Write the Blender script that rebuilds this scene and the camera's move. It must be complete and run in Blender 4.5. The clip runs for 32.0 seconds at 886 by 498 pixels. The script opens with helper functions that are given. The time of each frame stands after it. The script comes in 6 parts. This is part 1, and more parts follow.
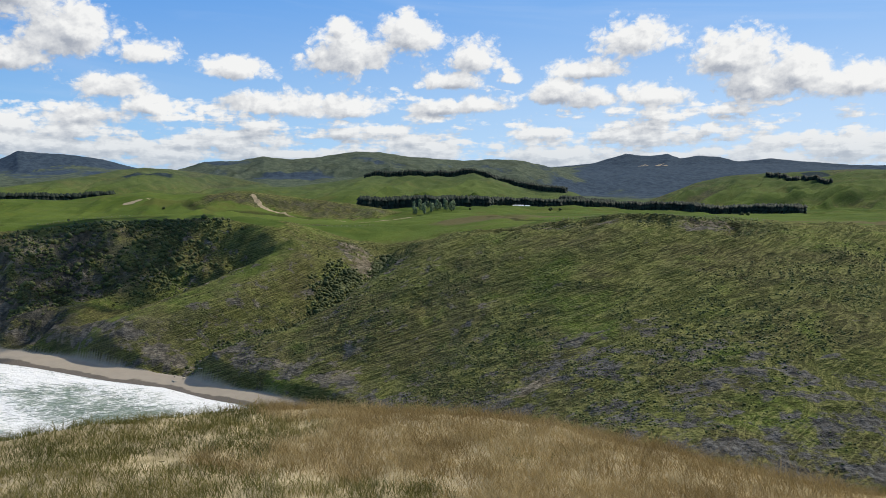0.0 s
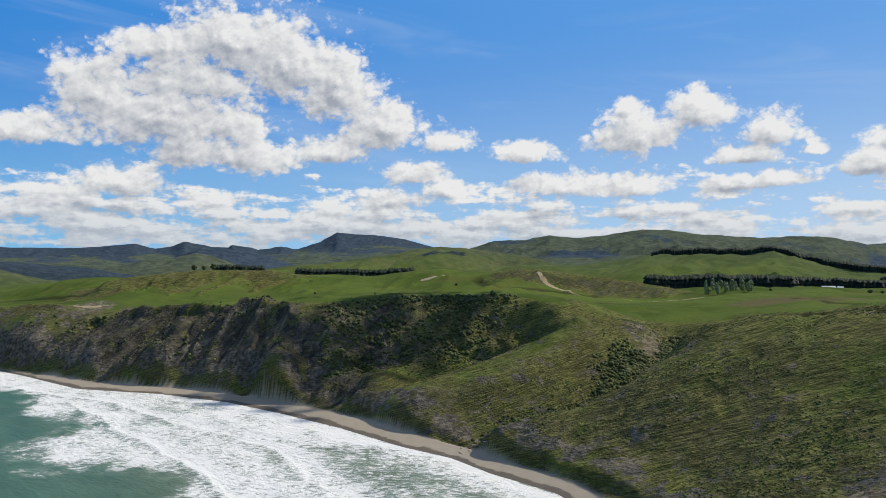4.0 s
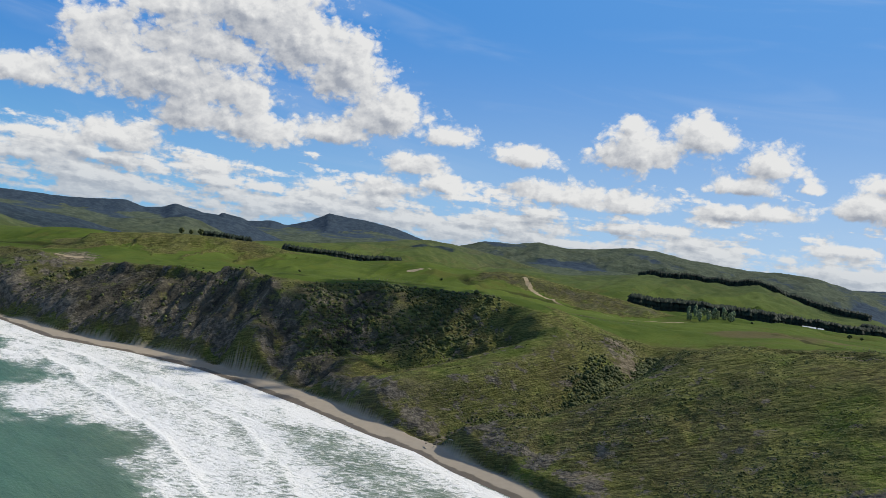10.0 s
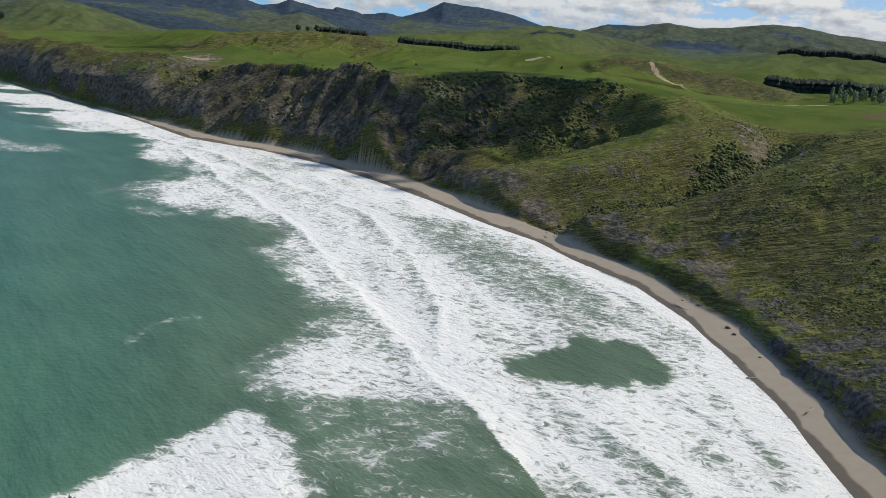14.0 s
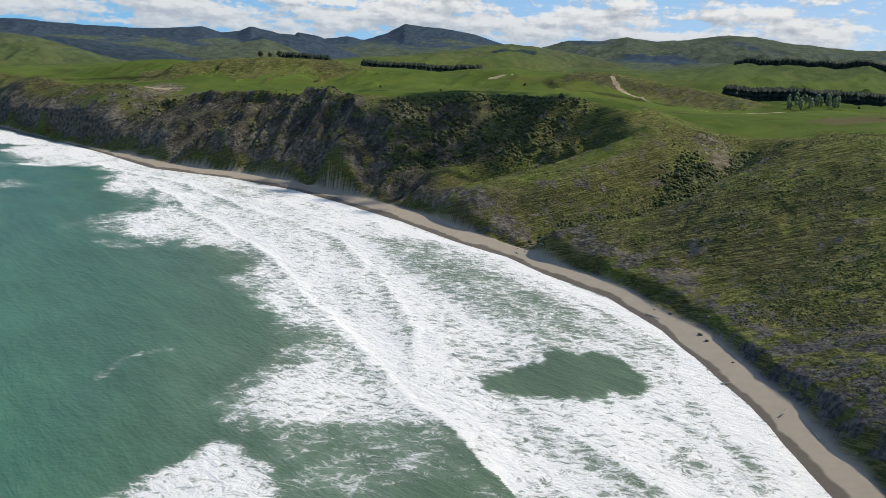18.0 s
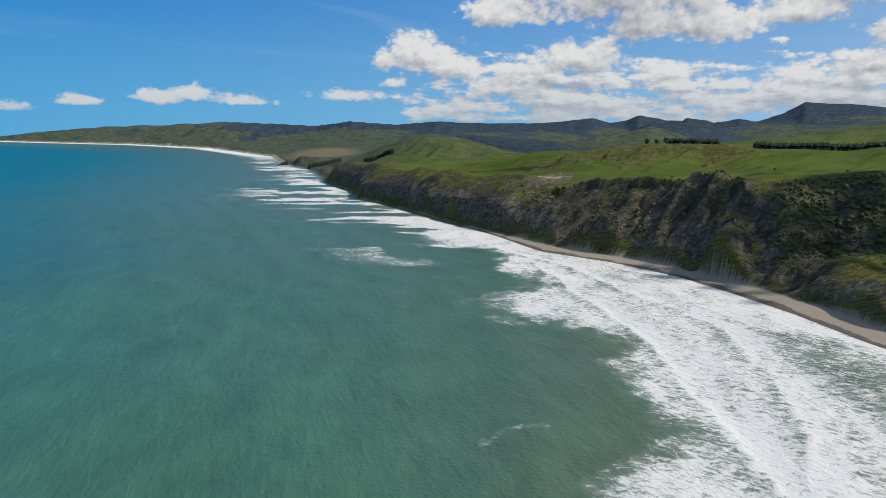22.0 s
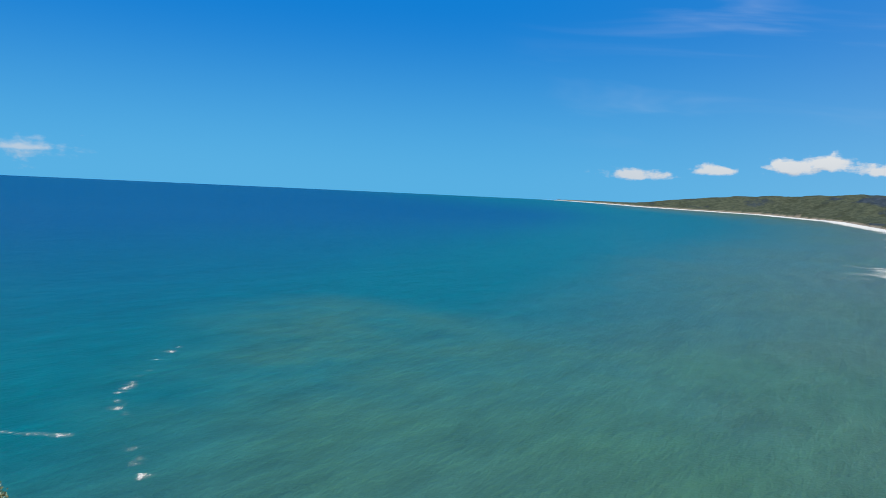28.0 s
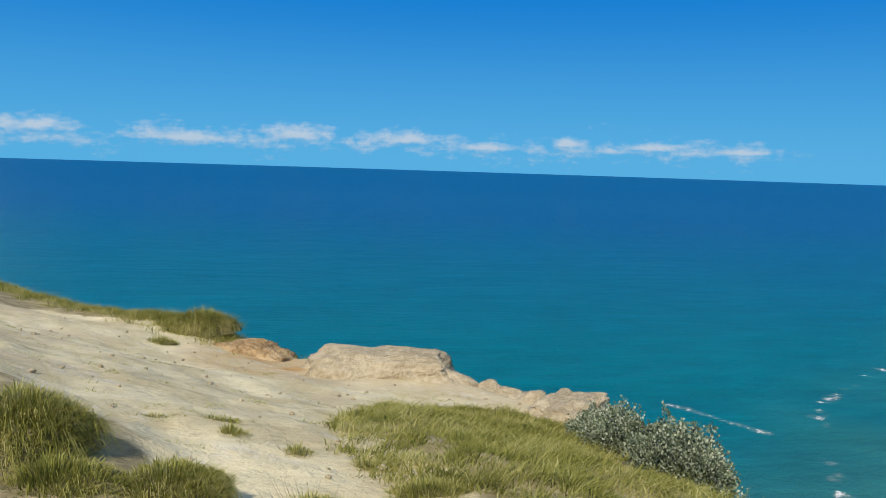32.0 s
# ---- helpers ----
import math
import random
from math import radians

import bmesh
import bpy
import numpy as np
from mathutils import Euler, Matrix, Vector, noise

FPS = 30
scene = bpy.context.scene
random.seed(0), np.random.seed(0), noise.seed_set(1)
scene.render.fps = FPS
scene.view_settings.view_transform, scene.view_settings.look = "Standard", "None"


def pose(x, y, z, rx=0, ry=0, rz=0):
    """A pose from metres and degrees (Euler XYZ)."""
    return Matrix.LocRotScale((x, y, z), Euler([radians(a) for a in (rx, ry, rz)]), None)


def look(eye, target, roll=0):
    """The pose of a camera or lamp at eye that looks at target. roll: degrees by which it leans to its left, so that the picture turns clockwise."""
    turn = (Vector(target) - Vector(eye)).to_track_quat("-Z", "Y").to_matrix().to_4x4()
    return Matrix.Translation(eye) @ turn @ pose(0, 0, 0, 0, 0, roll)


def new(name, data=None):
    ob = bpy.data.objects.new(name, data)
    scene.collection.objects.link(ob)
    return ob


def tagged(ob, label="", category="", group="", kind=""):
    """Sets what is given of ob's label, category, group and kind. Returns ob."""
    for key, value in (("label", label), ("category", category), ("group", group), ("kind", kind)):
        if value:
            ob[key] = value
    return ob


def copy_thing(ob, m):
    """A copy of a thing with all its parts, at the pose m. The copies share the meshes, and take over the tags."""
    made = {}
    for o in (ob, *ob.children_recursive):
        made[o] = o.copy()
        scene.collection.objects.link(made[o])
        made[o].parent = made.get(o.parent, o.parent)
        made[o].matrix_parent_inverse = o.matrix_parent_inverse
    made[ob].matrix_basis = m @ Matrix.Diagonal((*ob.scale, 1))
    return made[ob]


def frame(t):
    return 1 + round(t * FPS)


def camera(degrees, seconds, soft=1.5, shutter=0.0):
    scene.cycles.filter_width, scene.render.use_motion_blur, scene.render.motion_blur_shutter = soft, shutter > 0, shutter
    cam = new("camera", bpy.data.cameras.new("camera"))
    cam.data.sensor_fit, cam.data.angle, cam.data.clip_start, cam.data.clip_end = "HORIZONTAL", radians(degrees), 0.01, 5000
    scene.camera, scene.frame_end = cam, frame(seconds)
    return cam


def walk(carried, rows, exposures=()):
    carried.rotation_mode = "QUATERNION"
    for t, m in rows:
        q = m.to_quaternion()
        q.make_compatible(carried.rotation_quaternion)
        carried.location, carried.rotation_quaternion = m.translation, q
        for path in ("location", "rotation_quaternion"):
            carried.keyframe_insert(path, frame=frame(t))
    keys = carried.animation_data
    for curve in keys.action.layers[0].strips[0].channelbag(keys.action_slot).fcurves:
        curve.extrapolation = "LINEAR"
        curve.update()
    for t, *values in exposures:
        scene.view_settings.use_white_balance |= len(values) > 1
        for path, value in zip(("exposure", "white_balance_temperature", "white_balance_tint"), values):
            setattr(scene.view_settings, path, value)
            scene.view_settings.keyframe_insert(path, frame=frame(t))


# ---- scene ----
# ---------------------------------------------------------------- camera
# A phone held on a cliff top: its holder walks a few steps to the edge, then turns slowly to the left.
# The ground falls to the sea at z = 0; the last standing place is at x = 0, y = 0.
EYE = 92.0
ARM = 0.3
# seconds, degrees to the right of the first heading, degrees upwards, lean
TURNS = [
    (0, -0.00, -4.15, 0.19), (0.5, 1.14, -2.66, 0.35), (1, 1.01, -1.10, 0.22), (1.5, -0.76, -0.35, 0.22),
    (2, -5.41, -0.16, -0.01), (2.5, -10.92, 0.28, 0.11), (3, -13.83, 0.72, 0.24), (3.5, -17.03, 1.19, 0.34),
    (4, -21.03, 1.56, 0.62), (4.5, -27.58, 1.50, 1.36), (6.5, -32.46, 1.74, 3.06), (7, -30.04, 1.81, 3.34),
    (7.5, -26.16, 1.33, 3.30), (8, -20.38, 1.44, 3.86), (8.5, -18.79, 1.31, 4.50), (9, -18.46, 1.21, 6.00),
    (9.5, -19.19, 1.16, 6.74), (10, -20.21, 1.22, 7.69), (10.5, -21.50, 1.33, 8.11), (11, -23.66, -0.84, 7.54),
    (11.5, -24.57, -6.33, 7.15), (12, -25.62, -11.41, 6.22), (12.5, -26.31, -14.38, 6.10), (13, -26.48, -14.77, 5.92),
    (13.5, -27.22, -15.10, 5.53), (14, -27.29, -15.11, 5.49), (14.5, -26.57, -14.96, 5.18), (15, -25.72, -14.85, 4.89),
    (15.5, -24.13, -14.74, 5.03), (17.5, -22.91, -13.99, 4.10), (18, -25.22, -13.49, 3.51), (18.5, -28.48, -12.71, 2.71),
    (19, -31.59, -11.92, 2.26), (19.5, -34.54, -11.03, 2.02), (20, -37.93, -10.17, 1.67), (20.5, -41.62, -9.32, 1.32),
    (21, -45.03, -8.59, 1.08), (21.5, -48.68, -8.17, 0.89), (22, -53.75, -8.19, 0.65), (22.5, -57.40, -8.07, 0.41),
    (23, -60.53, -7.83, 0.28), (23.5, -64.07, -7.39, 0.49), (24, -67.83, -6.79, 0.94), (24.5, -72.17, -6.19, 1.72),
    (25, -76.27, -5.78, 1.98), (25.5, -79.25, -5.31, 2.07), (27.5, -93.87, -4.41, 2.70), (28, -98.07, -4.35, 2.66),
    (28.5, -102.60, -4.46, 2.70), (29, -107.77, -4.59, 2.5), (29.5, -112.93, -4.62, 2.45), (30, -118.83, -4.75, 2.4),
    (30.5, -125.68, -5.09, 1.93), (31, -133.11, -5.53, 1.93), (31.5, -141.30, -5.99, 1.69), (32, -148.05, -6.12, 1.80),
]

def stand(t):
    """Where the holder stands."""
    k = min(1.0, t / 7.0)
    k = k * k * (3 - 2 * k)
    return Vector((2.7 * (1 - k), -7.5 * (1 - k), EYE + 1.0 * (1 - k)))


def aim(t, yaw, pitch, roll):
    a, p = radians(yaw), radians(pitch)
    eye = stand(t) + Vector((ARM * math.sin(a), ARM * math.cos(a), 0))
    return look(eye, eye + Vector((math.sin(a) * math.cos(p), math.cos(a) * math.cos(p), math.sin(p))), roll)


cam = camera(60.08, 32.0, soft=0.8)
walk(cam, [(t, aim(t, *turn)) for t, *turn in TURNS], exposures=[(0, 0.12), (3, 0.1), (4, -0.02), (5, -0.1), (7, -0.2), (9, -0.12), (11, -0.04), (12.5, -0.02), (14, -0.09), (15.5, -0.09), (18, 0.03), (20, -0.2), (22, -0.18), (24, -0.05), (25.5, 0.05), (29, 0.0), (32, -0.02)])

# ---------------------------------------------------------------- light
SUN_AZ, SUN_EL = 50.0, 45.0
sun_dir = Vector((math.sin(radians(SUN_AZ)) * math.cos(radians(SUN_EL)), math.cos(radians(SUN_AZ)) * math.cos(radians(SUN_EL)), math.sin(radians(SUN_EL))))
sun = new("sun", bpy.data.lights.new("sun", "SUN"))
sun.data.energy, sun.data.angle, sun.data.color = 4.0, radians(0.53), (1.0, 0.93, 0.80)
sun.matrix_world = look(sun_dir * 100, (0, 0, 0))


class Nodes:
    """Short hand for node trees."""

    def __init__(self, tree):
        self.t = tree

    def add(self, kind, **values):
        n = self.t.nodes.new(kind)
        for k, v in values.items():
            setattr(n, k, v)
        return n

    def put(self, socket, v):
        if isinstance(v, bpy.types.NodeSocket):
            self.t.links.new(v, socket)
        elif isinstance(v, (tuple, list)) and len(v) == 3 and socket.type == "RGBA":
            socket.default_value = (*v, 1)
        else:
            socket.default_value = v

    def math(self, op, a, b=0.0, c=0.0, clamp=False):
        n = self.add("ShaderNodeMath", operation=op, use_clamp=clamp)
        for s, v in zip(n.inputs, (a, b, c)):
            self.put(s, v)
        return n.outputs[0]

    def vec(self, op, a, b=(0, 0, 0)):
        n = self.add("ShaderNodeVectorMath", operation=op)
        self.put(n.inputs[0], a)
        self.put(n.inputs[1], b)
        return n.outputs["Value"] if op in ("LENGTH", "DOT_PRODUCT") else n.outputs[0]

    def noise(self, vector, scale, detail=4.0, rough=0.55, dims="3D", distortion=0.0):
        n = self.add("ShaderNodeTexNoise", noise_dimensions=dims)
        if vector is not None:
            self.put(n.inputs["Vector"], vector)
        n.inputs["Scale"].default_value, n.inputs["Detail"].default_value = scale, detail
        n.inputs["Roughness"].default_value, n.inputs["Distortion"].default_value = rough, distortion
        return n.outputs[0]

    def voronoi(self, vector, scale, feature="F1", out="Distance", rand=1.0):
        n = self.add("ShaderNodeTexVoronoi", feature=feature)
        self.put(n.inputs["Vector"], vector)
        n.inputs["Scale"].default_value, n.inputs["Randomness"].default_value = scale, rand
        if feature == "SMOOTH_F1":
            n.inputs["Smoothness"].default_value = 0.3
        return n.outputs[out]

    def step(self, v, a, b):
        n = self.add("ShaderNodeMapRange", interpolation_type="SMOOTHSTEP", clamp=True)
        self.put(n.inputs[0], v)
        self.put(n.inputs[1], a)
        self.put(n.inputs[2], b)
        return n.outputs[0]

    def mix(self, f, a, b):
        n = self.add("ShaderNodeMix", data_type="RGBA")
        self.put(n.inputs[0], f)
        self.put(n.inputs[6], a)
        self.put(n.inputs[7], b)
        return n.outputs[2]

    def ramp(self, f, stops):
        n = self.add("ShaderNodeValToRGB")
        self.put(n.inputs[0], f)
        el = n.color_ramp.elements
        while len(el) < len(stops):
            el.new(0.5)
        for e, (p, c) in zip(el, stops):
            e.position, e.color = p, (*c, 1)
        return n.outputs[0]

    def attr(self, name):
        return self.add("ShaderNodeAttribute", attribute_name=name).outputs["Fac"]

    def add_three(self, v):
        n = self.add("ShaderNodeCombineXYZ")
        for s in n.inputs:
            self.put(s, v)
        return n.outputs[0]

    def bump(self, height, strength, distance, normal=None):
        n = self.add("ShaderNodeBump")
        self.put(n.inputs["Height"], height)
        n.inputs["Strength"].default_value, n.inputs["Distance"].default_value = strength, distance
        if normal is not None:
            self.put(n.inputs["Normal"], normal)
        return n.outputs[0]


# ---------------------------------------------------------------- sky
world = bpy.data.worlds.new("sky")
scene.world = world
world.use_nodes = True
wt = world.node_tree
W = Nodes(wt)
sky = W.add("ShaderNodeTexSky", sky_type="NISHITA", sun_disc=False, sun_elevation=radians(SUN_EL), sun_rotation=radians(SUN_AZ))
sky.altitude, sky.air_density, sky.dust_density, sky.ozone_density = 60, 1.0, 0.25, 3.0

# cumulus: bearing, height angle, half width, half height, in degrees
CUMULUS = [(-38.2, 12.9, 2.4, 1.2), (-41.3, 15.1, 3.21, 1.11), (-36.3, 15.8, 3.71, 2.6), (-32.3, 14.5, 3.71, 2.97), (-28.9, 12.7, 2.7, 2.78), (-25.5, 10.3, 2.53, 1.86), (-49.3, 8.8, 2.53, 1.04), (-45.3, 11.5, 2.7, 2.41), (-41.6, 10.5, 3.54, 2.97), (-37.0, 10.1, 2.87, 1.86), (-39.7, 8.1, 2.03, 1.49), (-34.6, 7.8, 2.7, 1.3), (-29.7, 8.5, 2.36, 0.93)]
CUMULUS_MID = [(-20.6, 9.4, 1.69, 0.93), (-14.9, 8.6, 2.03, 0.93), (-23.0, 7.0, 1.86, 0.93), (-20.8, 5.8, 2.03, 0.74), (-25.0, 5.1, 2.87, 0.93), (-43.9, 5.7, 3.04, 1.11), (-37.5, 4.8, 2.03, 0.67), (-49.2, 3.7, 2.53, 0.93), (-46.2, 4.6, 1.35, 1.11), (-28.8, 4.3, 2.36, 0.82), (-33.7, 3.8, 2.03, 0.41), (-53.0, 5.0, 2.36, 0.93), (-55.7, 5.8, 2.7, 1.3)]
CUMULUS_EAST = [(-7.6, 11.8, 0.84, 0.74), (-6.8, 9.7, 2.87, 1.67), (-2.5, 11.1, 1.86, 1.56), (2.3, 9.7, 1.69, 1.23), (0.6, 8.0, 2.03, 0.67), (5.0, 8.3, 0.74, 0.59), (-11.7, 6.2, 3.38, 1.04), (-6.9, 6.0, 2.7, 0.82), (-0.6, 6.2, 2.36, 0.59), (2.7, 6.4, 2.36, 0.74), (8.3, 7.2, 2.03, 0.89), (10.7, 6.7, 1.52, 0.74), (10.7, 8.8, 2.7, 0.74)]
CUMULUS_FAR_EAST = [(13.8, 10.8, 2.19, 1.56), (15.3, 6.9, 2.19, 0.97), (20.5, 9.2, 2.7, 1.67), (22.0, 7.5, 2.36, 1.41), (24.8, 8.1, 2.03, 1.41), (28.0, 7.2, 2.53, 1.19), (31.9, 6.9, 2.7, 1.3), (20.2, 5.8, 1.69, 0.37), (-6.5, 4.2, 2.36, 0.45), (-13.4, 3.8, 1.69, 0.33), (7.3, 4.4, 2.19, 0.41), (15.0, 3.8, 2.03, 0.33), (-1.9, 4.0, 1.69, 0.37)]
CUMULUS_SEA = [(-84.3, 1.75, 1.8, 0.4), (-78.9, 2.2, 1.2, 0.4), (-73.9, 2.5, 1.4, 0.5), (-71.7, 2.8, 1.3, 0.6), (-68.5, 2.5, 1.8, 0.45), (-60.7, 3.0, 2.2, 0.5), (-57.5, 3.9, 0.8, 0.4),
               (-176, 1.9, 2.2, 0.5), (-158.9, 2.0, 1.9, 0.65), (-151.0, 1.9, 2.6, 0.45), (-145.0, 1.5, 2.0, 0.3), (-139.0, 1.9, 1.0, 0.35), (-133.3, 1.75, 2.2, 0.3), (-127.0, 1.6, 2.0, 0.3), (-167, 1.5, 4.0, 0.4)]

cover = bpy.data.node_groups.new("cloud cover", "ShaderNodeTree")
cover.interface.new_socket("Place", in_out="INPUT", socket_type="NodeSocketVector")
cover.interface.new_socket("Cover", in_out="OUTPUT", socket_type="NodeSocketFloat")
cover.interface.new_socket("Bulk", in_out="OUTPUT", socket_type="NodeSocketFloat")
G = Nodes(cover)
gin, gout = G.add("NodeGroupInput"), G.add("NodeGroupOutput")
place = gin.outputs[0]
sep = G.add("ShaderNodeSeparateXYZ")
G.put(sep.inputs[0], place)
el = sep.outputs[1]
rough = G.math("SUBTRACT", G.noise(G.vec("MULTIPLY", place, (0.3, 0.46, 1)), 1.0, 4, 0.5, "2D"), 0.5)
coarse = G.math("SUBTRACT", G.noise(G.vec("MULTIPLY", place, (0.17, 0.75, 1)), 1.0, 5, 0.55, "2D"), 0.5)
best = None
for az0, el0, a, b in CUMULUS + CUMULUS_MID + CUMULUS_EAST + CUMULUS_FAR_EAST + CUMULUS_SEA:
    v = G.vec("MULTIPLY", G.vec("SUBTRACT", place, (az0, el0, 0)), (0.66 / a, 0.66 / b, 0))
    v = G.vec("MAXIMUM", v, G.vec("MULTIPLY", v, (-1, -1.7, 0)))
    d = G.math("SUBTRACT", 1.0, G.vec("LENGTH", v))
    best = d if best is None else G.math("SMOOTH_MAX", best, d, 0.35)
# broken layer towards the skyline over the land, and beyond what is seen
landward = G.math("MULTIPLY", G.step(sep.outputs[0], -70.0, -48.0), G.math("SUBTRACT", 1.0, G.step(sep.outputs[0], 75.0, 120.0)))
layer = G.math("SUBTRACT", 0.72, G.math("ABSOLUTE", G.math("MULTIPLY", G.math("SUBTRACT", el, 2.8), 0.22)))
layer = G.math("ADD", G.math("ADD", layer, G.math("MULTIPLY", coarse, 2.6)), G.math("MULTIPLY", G.math("SUBTRACT", landward, 1.0), 2.0))
best = G.math("SMOOTH_MAX", best, layer, 0.2)
offshore = G.math("SUBTRACT", 0.28, G.math("ABSOLUTE", G.math("MULTIPLY", G.math("SUBTRACT", el, 1.5), 0.5)))
offshore = G.math("ADD", G.math("ADD", offshore, G.math("MULTIPLY", coarse, 1.6)), G.math("MULTIPLY", G.step(sep.outputs[0], -128.0, -105.0), -3.0))
best = G.math("SMOOTH_MAX", best, offshore, 0.2)
# scattered cumulus overhead, out of view, added to whiten the fill light
overhead = G.math("MULTIPLY", G.math("SUBTRACT", G.noise(G.vec("MULTIPLY", place, (0.03, 0.05, 1)), 1.0, 4, 0.5, "2D"), 0.46), 5.0)
overhead = G.math("SUBTRACT", overhead, G.math("MULTIPLY", G.math("SUBTRACT", 1.0, G.step(el, 24.0, 34.0)), 6.0))
best = G.math("SMOOTH_MAX", best, overhead, 0.2)
# rounded puffs, large to small, finer towards the skyline
low_down = G.math("SUBTRACT", 1.0, G.step(el, 2.0, 9.0))
bent = G.vec("ADD", place, G.vec("MULTIPLY", G.add_three(G.noise(place, 0.8, 4, 0.6, "2D")), (0.9, 0.6, 0)))
puff = None
for fine_, gain in ((0.5, 0.7), (1.2, 0.5), (2.6, 0.3), (6.0, 0.13)):
    v = G.math("MULTIPLY", G.math("SUBTRACT", 0.5, G.voronoi(G.vec("MULTIPLY", bent, (1.0, 1.3, 0)), fine_, "SMOOTH_F1")), gain * 1.25)
    puff = v if puff is None else G.math("ADD", puff, v)
wisp = G.math("MULTIPLY", G.math("SUBTRACT", G.noise(G.vec("MULTIPLY", place, (2.0, 3.2, 1)), 1.0, 5, 0.6, "2D", 0.4), 0.5), 0.5)
crumb = G.math("MULTIPLY", G.math("SUBTRACT", G.noise(G.vec("MULTIPLY", place, (0.8, 2.4, 1)), 1.0, 4, 0.55, "2D"), 0.5), G.math("MULTIPLY", low_down, 1.6))
bulk = G.math("ADD", G.math("ADD", G.math("MULTIPLY", best, 1.7), G.math("MULTIPLY", rough, 0.9)), G.math("ADD", puff, crumb))
G.put(gout.inputs[0], G.math("ADD", bulk, wisp))
G.put(gout.inputs[1], bulk)

way = W.add("ShaderNodeTexCoord").outputs["Generated"]
wsep = W.add("ShaderNodeSeparateXYZ")
W.put(wsep.inputs[0], way)
az = W.math("MULTIPLY", W.math("ARCTAN2", wsep.outputs[0], wsep.outputs[1]), 57.29578)
elv = W.math("MULTIPLY", W.math("ARCSINE", wsep.outputs[2]), 57.29578)
spot = W.add("ShaderNodeCombineXYZ")
W.put(spot.inputs[0], az)
W.put(spot.inputs[1], elv)
one_, two_, three_ = (W.add("ShaderNodeGroup", node_tree=cover) for k in range(3))
W.put(one_.inputs[0], spot.outputs[0])
W.put(two_.inputs[0], W.vec("ADD", spot.outputs[0], (0.35, 0.45, 0)))
W.put(three_.inputs[0], W.vec("ADD", spot.outputs[0], (0.9, 2.0, 0)))
seaward = W.math("SUBTRACT", 1.0, W.step(az, -115.0, -75.0))
soft_ = W.math("MULTIPLY", W.math("SUBTRACT", 1.0, W.step(elv, 1.0, 8.0)), 0.3)
density = W.math("MULTIPLY", W.step(one_.outputs[0], W.math("MULTIPLY", seaward, -0.3), W.math("ADD", W.math("ADD", 0.7, soft_), W.math("MULTIPLY", seaward, 0.7))), 0.98)
lit = W.math("ADD", W.math("MULTIPLY", W.math("SUBTRACT", one_.outputs[1], two_.outputs[1]), 0.6), W.math("MULTIPLY", W.math("SUBTRACT", one_.outputs[1], three_.outputs[1]), 0.24))
lit = W.math("SUBTRACT", W.math("ADD", 0.68, lit), W.math("MULTIPLY", W.step(one_.outputs[1], 0.3, 1.7), 0.4), clamp=True)
cloud = W.mix(lit, (0.36, 0.39, 0.45), (0.84, 0.84, 0.83))
low = W.math("MULTIPLY", W.math("SUBTRACT", 1.0, W.step(elv, 0.5, 6.0)), 0.72)
cloud = W.mix(low, cloud, (0.5, 0.57, 0.65))
density = W.math("MULTIPLY", density, W.math("SUBTRACT", 1.0, W.math("MULTIPLY", seaward, 0.3)))
# clear air: deep blue away from the sun, paler towards it and towards the skyline
sunward = W.step(az, -100.0, 45.0)
high = W.step(elv, -1.0, 19.0)
deep = W.mix(W.step(elv, -1.0, 14.0), (0.08, 0.42, 0.76), (0.0, 0.2, 0.64))
pale = W.mix(high, (0.56, 0.72, 0.9), (0.15, 0.38, 0.8))
air = W.mix(sunward, deep, pale)
air = W.mix(W.step(elv, 22.0, 50.0), air, (0.035, 0.12, 0.30))
drift = W.add("ShaderNodeCombineXYZ")
W.put(drift.inputs[0], W.math("MULTIPLY", W.math("ADD", az, W.math("MULTIPLY", elv, 2.5)), 0.055))
W.put(drift.inputs[1], W.math("MULTIPLY", W.math("ADD", elv, W.math("MULTIPLY", az, 0.05)), 0.34))
veil = W.noise(drift.outputs[0], 1.0, 4, 0.55, "2D", 0.5)
veil = W.math("MULTIPLY", W.math("MULTIPLY", W.step(veil, 0.48, 0.95), 0.24), W.math("MULTIPLY", W.step(elv, 3.0, 6.0), W.step(az, -96.0, -76.0)))
air = W.mix(veil, air, (0.72, 0.78, 0.86))
clear = W.mix(0.03, air, W.vec("MULTIPLY", sky.outputs[0], (0.09, 0.105, 0.115)))
W.put(wt.nodes["Background"].inputs[0], W.mix(density, clear, cloud))
wt.nodes["Background"].inputs[1].default_value = 1.0


# ---------------------------------------------------------------- materials
def material(name, rough=0.9, spec=0.2):
    m = bpy.data.materials.new(name)
    m.use_nodes = True
    b = m.node_tree.nodes["Principled BSDF"]
    b.inputs["Roughness"].default_value, b.inputs["Specular IOR Level"].default_value = rough, spec
    return m, Nodes(m.node_tree), b


def plain(name, col, dark, scale, rough=0.85, bump=0.3, dist=0.02, spec=0.2):
    """A surface of two close colours with grain and a slower stain."""
    m, n, b = material(name, rough, spec)
    p = n.add("ShaderNodeTexCoord").outputs["Object"]
    f = n.math("ADD", n.math("MULTIPLY", n.noise(p, scale, 5), 0.6), n.math("MULTIPLY", n.noise(p, scale * 0.13, 3), 0.4))
    n.put(b.inputs["Base Color"], n.mix(n.step(f, 0.35, 0.65), dark, col))
    n.put(b.inputs["Normal"], n.bump(n.noise(p, scale * 2.5, 5), bump, dist))
    return m


